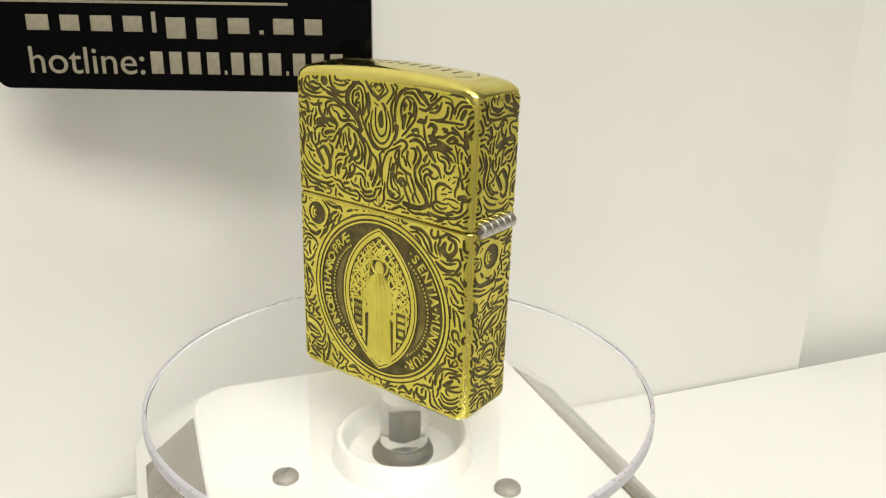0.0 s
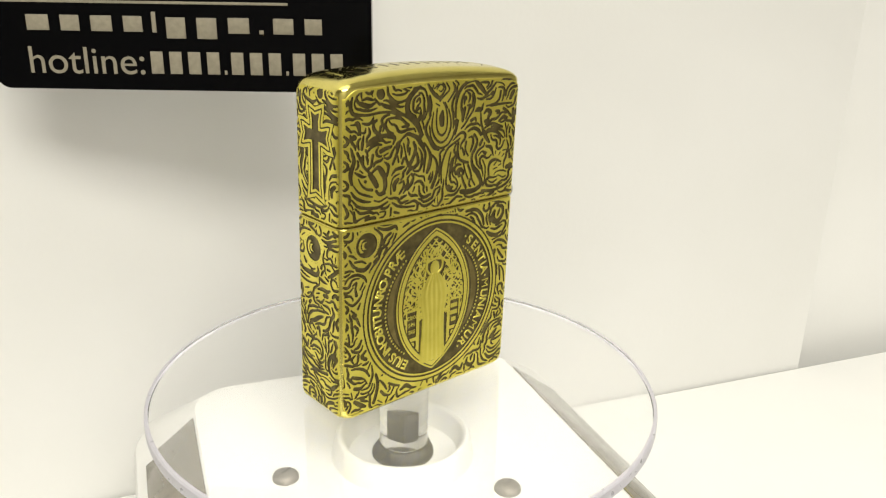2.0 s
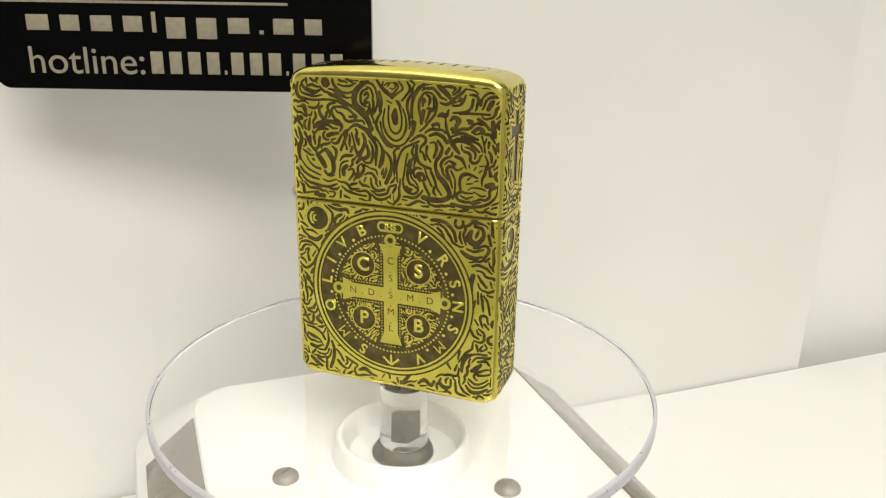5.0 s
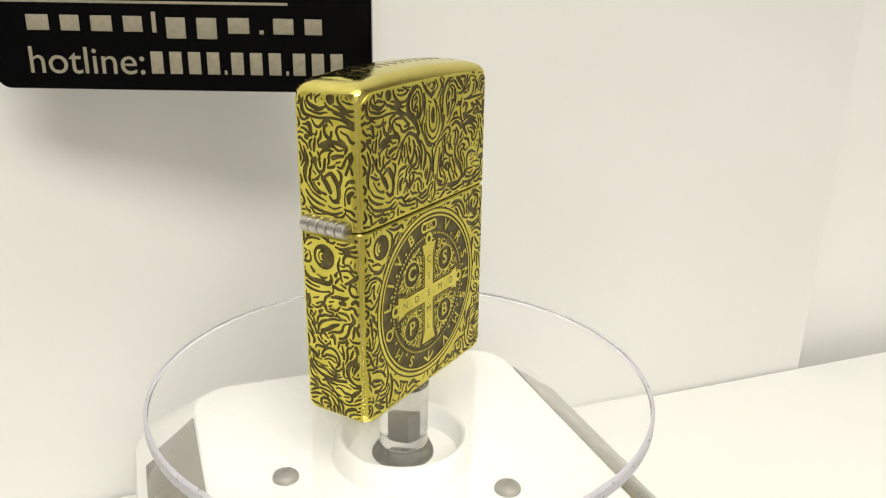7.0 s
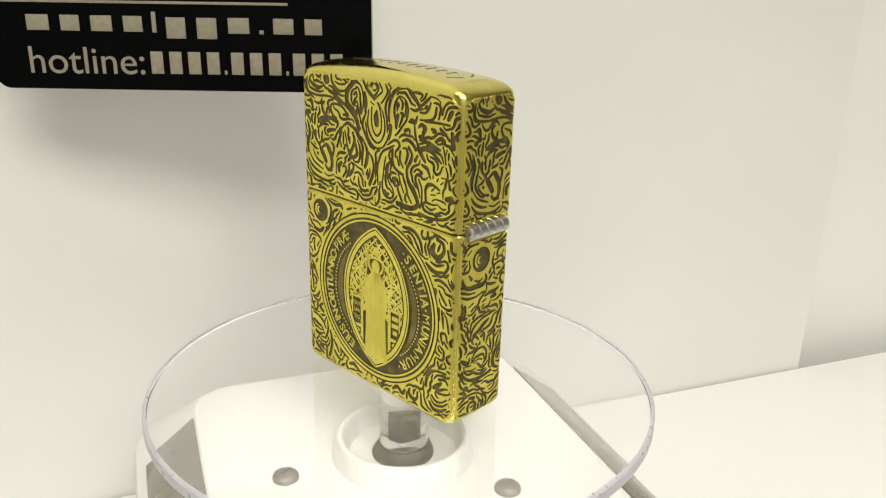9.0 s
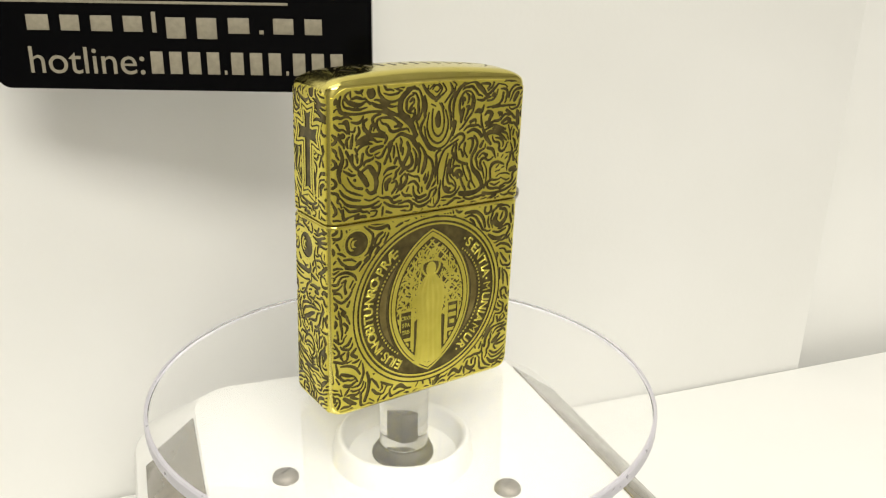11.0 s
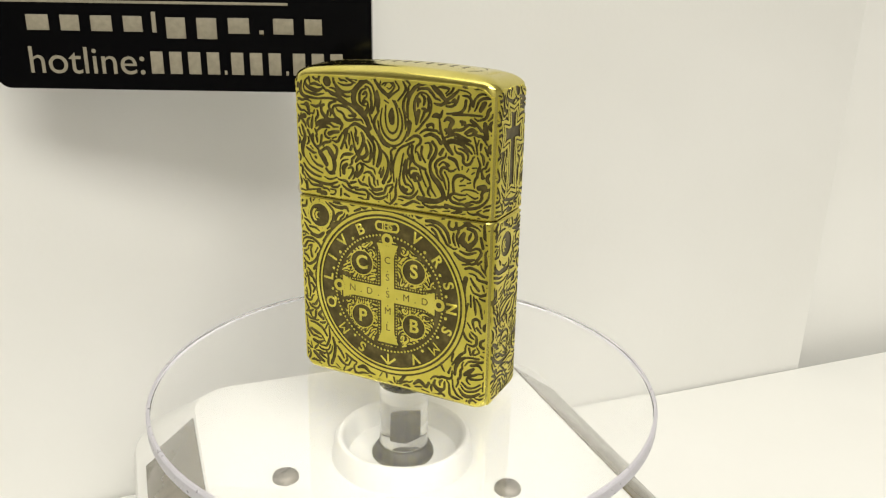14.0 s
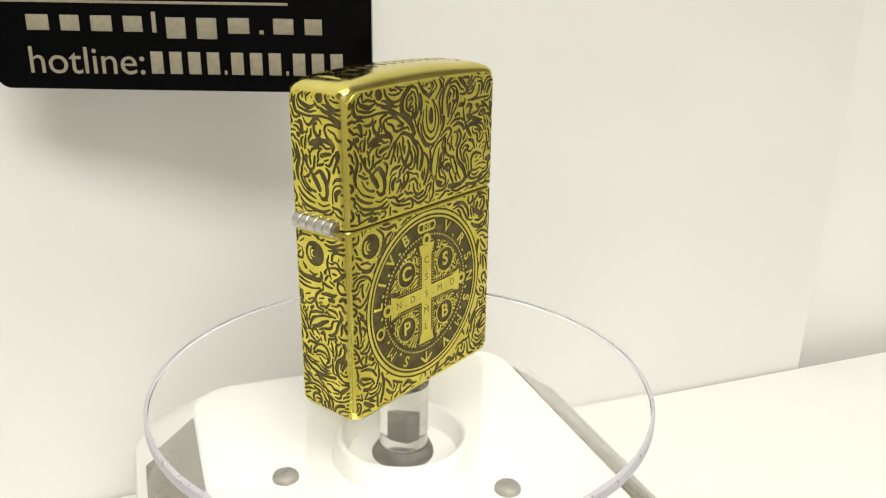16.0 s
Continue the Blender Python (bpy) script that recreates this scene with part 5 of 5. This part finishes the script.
def lay(where, place, parent, X, Z, F, P, lip=0.2):
    """Ground plate and raised metal of one panel."""
    relief("patina_ground", soft(P), X, Z, lambda a, b, h: place(a, b, h), 0.012, PATINA, parent, "dark antiqued ground of the engraving", slope=0.0, edge=0 * P)
    rng = np.random.default_rng(len(where))
    band = lip + 0.22 * soft_noise(rng, X.shape, 16)
    F = np.maximum(F, soft(band - P))
    relief("scrollwork", np.minimum(np.clip(F, -1, 1), soft(P)), X, Z, lambda a, b, h: place(a, b, h + 0.012), RISE, RELIEF, parent, "bright raised brass scrollwork", edge=P)


def letters(body, place, x, z, size, turn, material, parent, height=RISE + 0.013, wide=1.0, base=0.0, bold=0.03):
    """Raised characters, centred on (x, z) and turned clockwise."""
    curve = bpy.data.curves.new("letters", "FONT")
    curve.body, curve.align_x, curve.align_y, curve.size = body, "CENTER", "CENTER", size
    curve.offset = 0.0 if body == "M" else size * bold
    tmp = bpy.data.objects.new("letter_source", curve)
    scene.collection.objects.link(tmp)
    me = bpy.data.meshes.new_from_object(tmp.evaluated_get(bpy.context.evaluated_depsgraph_get()))
    bpy.data.objects.remove(tmp)
    bm = bmesh.new()
    bm.from_mesh(me)
    bpy.data.meshes.remove(me)
    ext = bmesh.ops.extrude_face_region(bm, geom=bm.faces[:])
    bm.faces.index_update()
    lift = {v for v in ext["geom"] if isinstance(v, bmesh.types.BMVert)}
    c, s = math.cos(radians(turn)), math.sin(radians(turn))
    walls = {f.index for f in bm.faces if 0 < sum(v in lift for v in f.verts) < len(f.verts)}
    for v in bm.verts:
        a, b = v.co.x * wide, v.co.y
        v.co = place(x + c * a + s * b, z - s * a + c * b, base + (height if v in lift else 0.0))
    ob = part("lettering", bm, material, parent, smooth=False)
    ob.data.materials.append(DEEP)            # cut walls coloured dark: antiquing plus painted shade
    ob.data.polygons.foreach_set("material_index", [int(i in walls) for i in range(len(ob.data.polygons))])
    return ob


def build_engraving():
    half, side = 17.95, 5.35
    lid_panel = lid_field(half)
    X, Z, scroll, edge = case_field(half, case_cuts)
    scroll = crescent(scroll, X, Z, -13.8, 29.6, 2.15)
    for place, name, medal, (da, db) in ((on_front, "front", front_medal, FRONT_SHIFT), (on_back, "back", back_medal, BACK_SHIFT)):
        r = np.hypot(X - da - MX, Z - db - MZ)
        lay(name, place, lid, *lid_panel)
        F = np.where(r < 14.75, medal(X - da, Z - db), scroll)
        F = np.where((r >= 14.57) & (r < 14.85), -1.0, F)
        lay(name, place, case, X, Z, F, edge)
        if name == "front":
            field = np.minimum(9.85 - r, -0.6 - mandorla(X - da - MX, Z - db - MZ + 0.1, 8.0, 12.7))
            relief("dull_field", soft(field), X, Z, lambda a, b, h: place(a, b, h + 0.012), 0.03, DULL, case, "dull brown brass field beside the pointed oval")
    side_panel = case_field(side, side_cuts)
    side_lid = lid_field(side, SIDE_SHIFT)
    for place, name in ((on_hinge_side, "hinge side"), (on_cross_side, "cross side")):
        a, b, F, P = side_lid
        P = np.minimum(P, 52.95 - 0.7 * np.clip((np.abs(a) - 3.5) / 1.4, 0, 1) ** 2 - b)
        if name == "cross side":
            F = side_cross(F, a, b)
        else:
            P = np.minimum(P, np.maximum(np.abs(a) - 4.9, b - 34.7))
        lay(name, place, lid, a, b, F, P, 0.15)
        a, b, F, P = side_panel
        F = crescent(F, a, b, -0.95, 28.15, 2.2)
        if name == "hinge side":
            P = np.minimum(P, np.maximum(np.abs(a) - 4.9, 31.3 - b))
        lay(name, place, case, a, b, F, P, 0.15)


def side_cross(F, X, Z):
    """A flared cross with a double outline."""
    a, b = np.abs(X), Z - 46.0
    up = np.minimum(0.75 + 0.4 * np.clip((b - 2.2) / 1.6, 0, 1) - a, 3.3 - 0.35 * (1 - a) - b)
    down = np.minimum(0.75 + 0.4 * np.clip((-b - 7.5) / 2.5, 0, 1) - a, 8.4 - 0.35 * (1 - a) + b)
    side = np.minimum(0.75 + 0.4 * np.clip((a - 1.8) / 1.4, 0, 1) - np.abs(b), 3.0 - 0.35 * (1 - np.abs(b)) - a)
    d = np.maximum(np.maximum(np.minimum(up, b + 1), np.minimum(down, 1 - b)), side)
    f = np.where(d > -1.4, -1.0, F)
    f = np.maximum(f, soft(0.26 - np.abs(d + 0.98)))
    return np.maximum(f, soft(0.2 - np.abs(d + 0.28)))


build_engraving()


def build_lettering():
    # ring of letters on the back
    for body, a in (("V", 27), ("R", 51), ("S", 72), ("N", 91), ("S", 111), ("M", 132), ("V", 154), ("S", 206), ("M", 228), ("Q", 253), ("L", 276), ("I", 294), ("V", 313), ("B", 334)):
        letters(body, on_back_medal, MX + 11.95 * math.sin(radians(a)), MZ + 11.95 * math.cos(radians(a)), 2.65, a, RELIEF, case)
    for a in (39, 62, 81, 101, 121, 143, 217, 240, 265, 285, 303, 323):
        letters(".", on_back_medal, MX + 11.95 * math.sin(radians(a)), MZ + 11.95 * math.cos(radians(a)), 3.0, a, RELIEF, case)
    letters("IHS", on_back_medal, MX, MZ + 12.0, 1.45, 0, RELIEF, case)
    for body, x, z in (("C", -5.05, 4.9), ("S", 5.05, 4.9), ("P", -5.05, -4.9), ("B", 5.05, -4.9)):
        letters(body, on_back_medal, MX + x, MZ + z, 3.3, 0, RELIEF, case)
    for i, body in enumerate("CSSML"):
        letters(body, on_back_medal, MX, MZ + 6.1 - 3.05 * i, 1.75, 0, PATINA, case, 0.006, 1.0, RISE + 0.013, 0.0)
    for x, body in ((-7.0, "N"), (-3.6, "D"), (3.6, "M"), (7.1, "D")):
        letters(body, on_back_medal, MX + x, MZ, 1.75, 0, PATINA, case, 0.006, 1.0, RISE + 0.013, 0.0)
    for x, z in ((-5.3, 0), (-1.8, 0), (1.8, 0), (5.3, 0), (0, 4.6), (0, 1.55), (0, -1.55), (0, -4.6)):
        letters(".", on_back_medal, MX + x, MZ + z, 1.8, 0, PATINA, case, 0.006, 1.0, RISE + 0.013, 0.0)
    # mottoes on the front
    for words, a0, a1 in (("EIUS\u00b7IN\u00b7OBITU\u00b7NRO\u00b7PR\u00c6\u00b7", 207, 327), ("\u00b7SENTIA\u00b7MUNIAMUR\u00b7", 32, 152)):
        wide = [0.45 if c in "\u00b7I" else 1.3 if c in "M\u00c6" else 1.0 for c in words]
        at = 0.0
        for c, w in zip(words, wide):
            a = a0 + (a1 - a0) * (at + w / 2) / sum(wide)
            at += w
            letters(c, on_front_medal, MX + 11.9 * math.sin(radians(a)), MZ + 11.9 * math.cos(radians(a)), 2.3, a, RELIEF, case)
    for i, body in enumerate(("CRVX", "S\u00b7PA", "TRIS")):
        letters(body, on_front_medal, MX - 4.75, MZ - 2.2 - 1.3 * i, 1.0, 0, RELIEF, case, RISE + 0.01, 0.78)
    for i, w in enumerate((0.75, 0.8, 0.5)):
        bm = block(2 * w * MM, 0.1 * MM, 0.75 * MM, 0, on_front_medal(MX + 4.75, MZ - 2.2 - 1.3 * i, 0.06))
        part("bar", bm, RELIEF, case, smooth=False)


build_lettering()


def build_figure():
    """A plain robed shape in low relief inside the pointed oval."""
    rings = []
    for h, half, lift in ((-11.4, 2.3, 0.1), (-11.1, 2.9, 0.2), (-9, 2.7, 0.27), (-6, 2.5, 0.32), (-3, 2.45, 0.35), (-0.6, 2.9, 0.38), (1.0, 3.05, 0.4), (2.6, 2.6, 0.36), (4.3, 1.35, 0.4), (4.75, 0.8, 0.34)):
        row = []
        for i in range(41):
            k = -1 + 2 * i / 40
            fold = 0.06 * math.sin(k * 17.0 + 0.3 * h) * (1 - k * k)
            row.append(on_front_medal(MX + k * half, MZ + h, 0.12 + 0.3 * lift * math.sqrt(max(0.0, 1 - k * k)) + fold))
        row += [on_front_medal(MX + half, MZ + h, 0.0), on_front_medal(MX - half, MZ + h, 0.0)]
        rings.append(row)
    bm = loft(rings)
    bmesh.ops.create_uvsphere(bm, u_segments=18, v_segments=10, radius=1.0, matrix=Matrix.Translation(on_front_medal(MX, MZ + 5.7, 0.08)) @ Matrix.Diagonal((1.0 * MM, 0.13 * MM, 1.3 * MM, 1)))
    part("figure_relief", bm, RELIEF, case, "plain robed figure in low brass relief")
    part("halo", turned([(1.95 * MM, 0), (1.9 * MM, 0.09 * MM), (1.6 * MM, 0.09 * MM), (1.55 * MM, 0)], 40, True), RELIEF, case).matrix_basis = pose(*on_front_medal(MX, MZ + 6.2, 0.03), 90)
    staff = block(0.28 * MM, 0.2 * MM, 6 * MM, 0.05 * MM)
    part("staff", staff, RELIEF, case).matrix_basis = pose(*on_front_medal(MX - 2.1, MZ + 5.6, 0.15), 0, 8)
    bar = block(1.7 * MM, 0.2 * MM, 0.28 * MM, 0.05 * MM)
    part("staff_bar", bar, RELIEF, case).matrix_basis = pose(*on_front_medal(MX - 1.9, MZ + 7.2, 0.15), 0, 8)


build_figure()


def build_top_marks():
    """A row of plain dark bars on the lid's crown."""
    n = 11
    for i in range(n):
        x = -10.4 + 20.8 * i / (n - 1)
        z = crown(x * MM, 55.7 * MM)
        bm = block(0.5 * MM, 2.2 * MM, 0.03 * MM)
        part("bar", bm, PATINA, lid, "dark engraved mark on the crown", smooth=False).matrix_basis = pose(x * MM, 0, z + 0.006 * MM, 0, math.degrees(math.atan(2 * 1.1 * x / 19.0 ** 2)), 0)
    for s in (-1, 1):
        bm = bmesh.new()
        for lo in (-64, 14):
            rows = []
            for i in range(8):
                a = radians(lo + 50 * i / 7)
                row = []
                for r in (3.1 - 0.16 * math.cos(a), 3.1 + 0.16 * math.cos(a)):
                    x, y = s * (10.6 + r * math.cos(a)), r * math.sin(a)
                    row.append(bm.verts.new((x * MM, y * MM, crown(x * MM, 55.7 * MM) + 0.012 * MM - 0.03 * MM * (y / 2) ** 2)))
                rows.append(row)
            for p, q in zip(rows, rows[1:]):
                bm.faces.new((p[0], p[1], q[1], q[0]))
        part("bracket", bm, PATINA, lid, "dark engraved bracket on the crown", smooth=False)


build_top_marks()


# ---- what turns ----
def spun(t, seat):
    return pose(0.15 * MM, 0, 0, 0, 0, SPIN_START + SPIN_RATE * t) @ seat


def motions():
    times = [i * 0.25 for i in range(int(SECONDS * 4) + 1)]
    seat = pose(0, 0, 0.12 * MM, 0.4, 0.75, 0) @ Matrix.Translation((-0.18 * MM, -0.91 * MM, 0))
    walk(lighter, [(t, spun(t, seat)) for t in times])
    walk(disc, [(t, spun(t, Matrix.Identity(4))) for t in times])


motions()
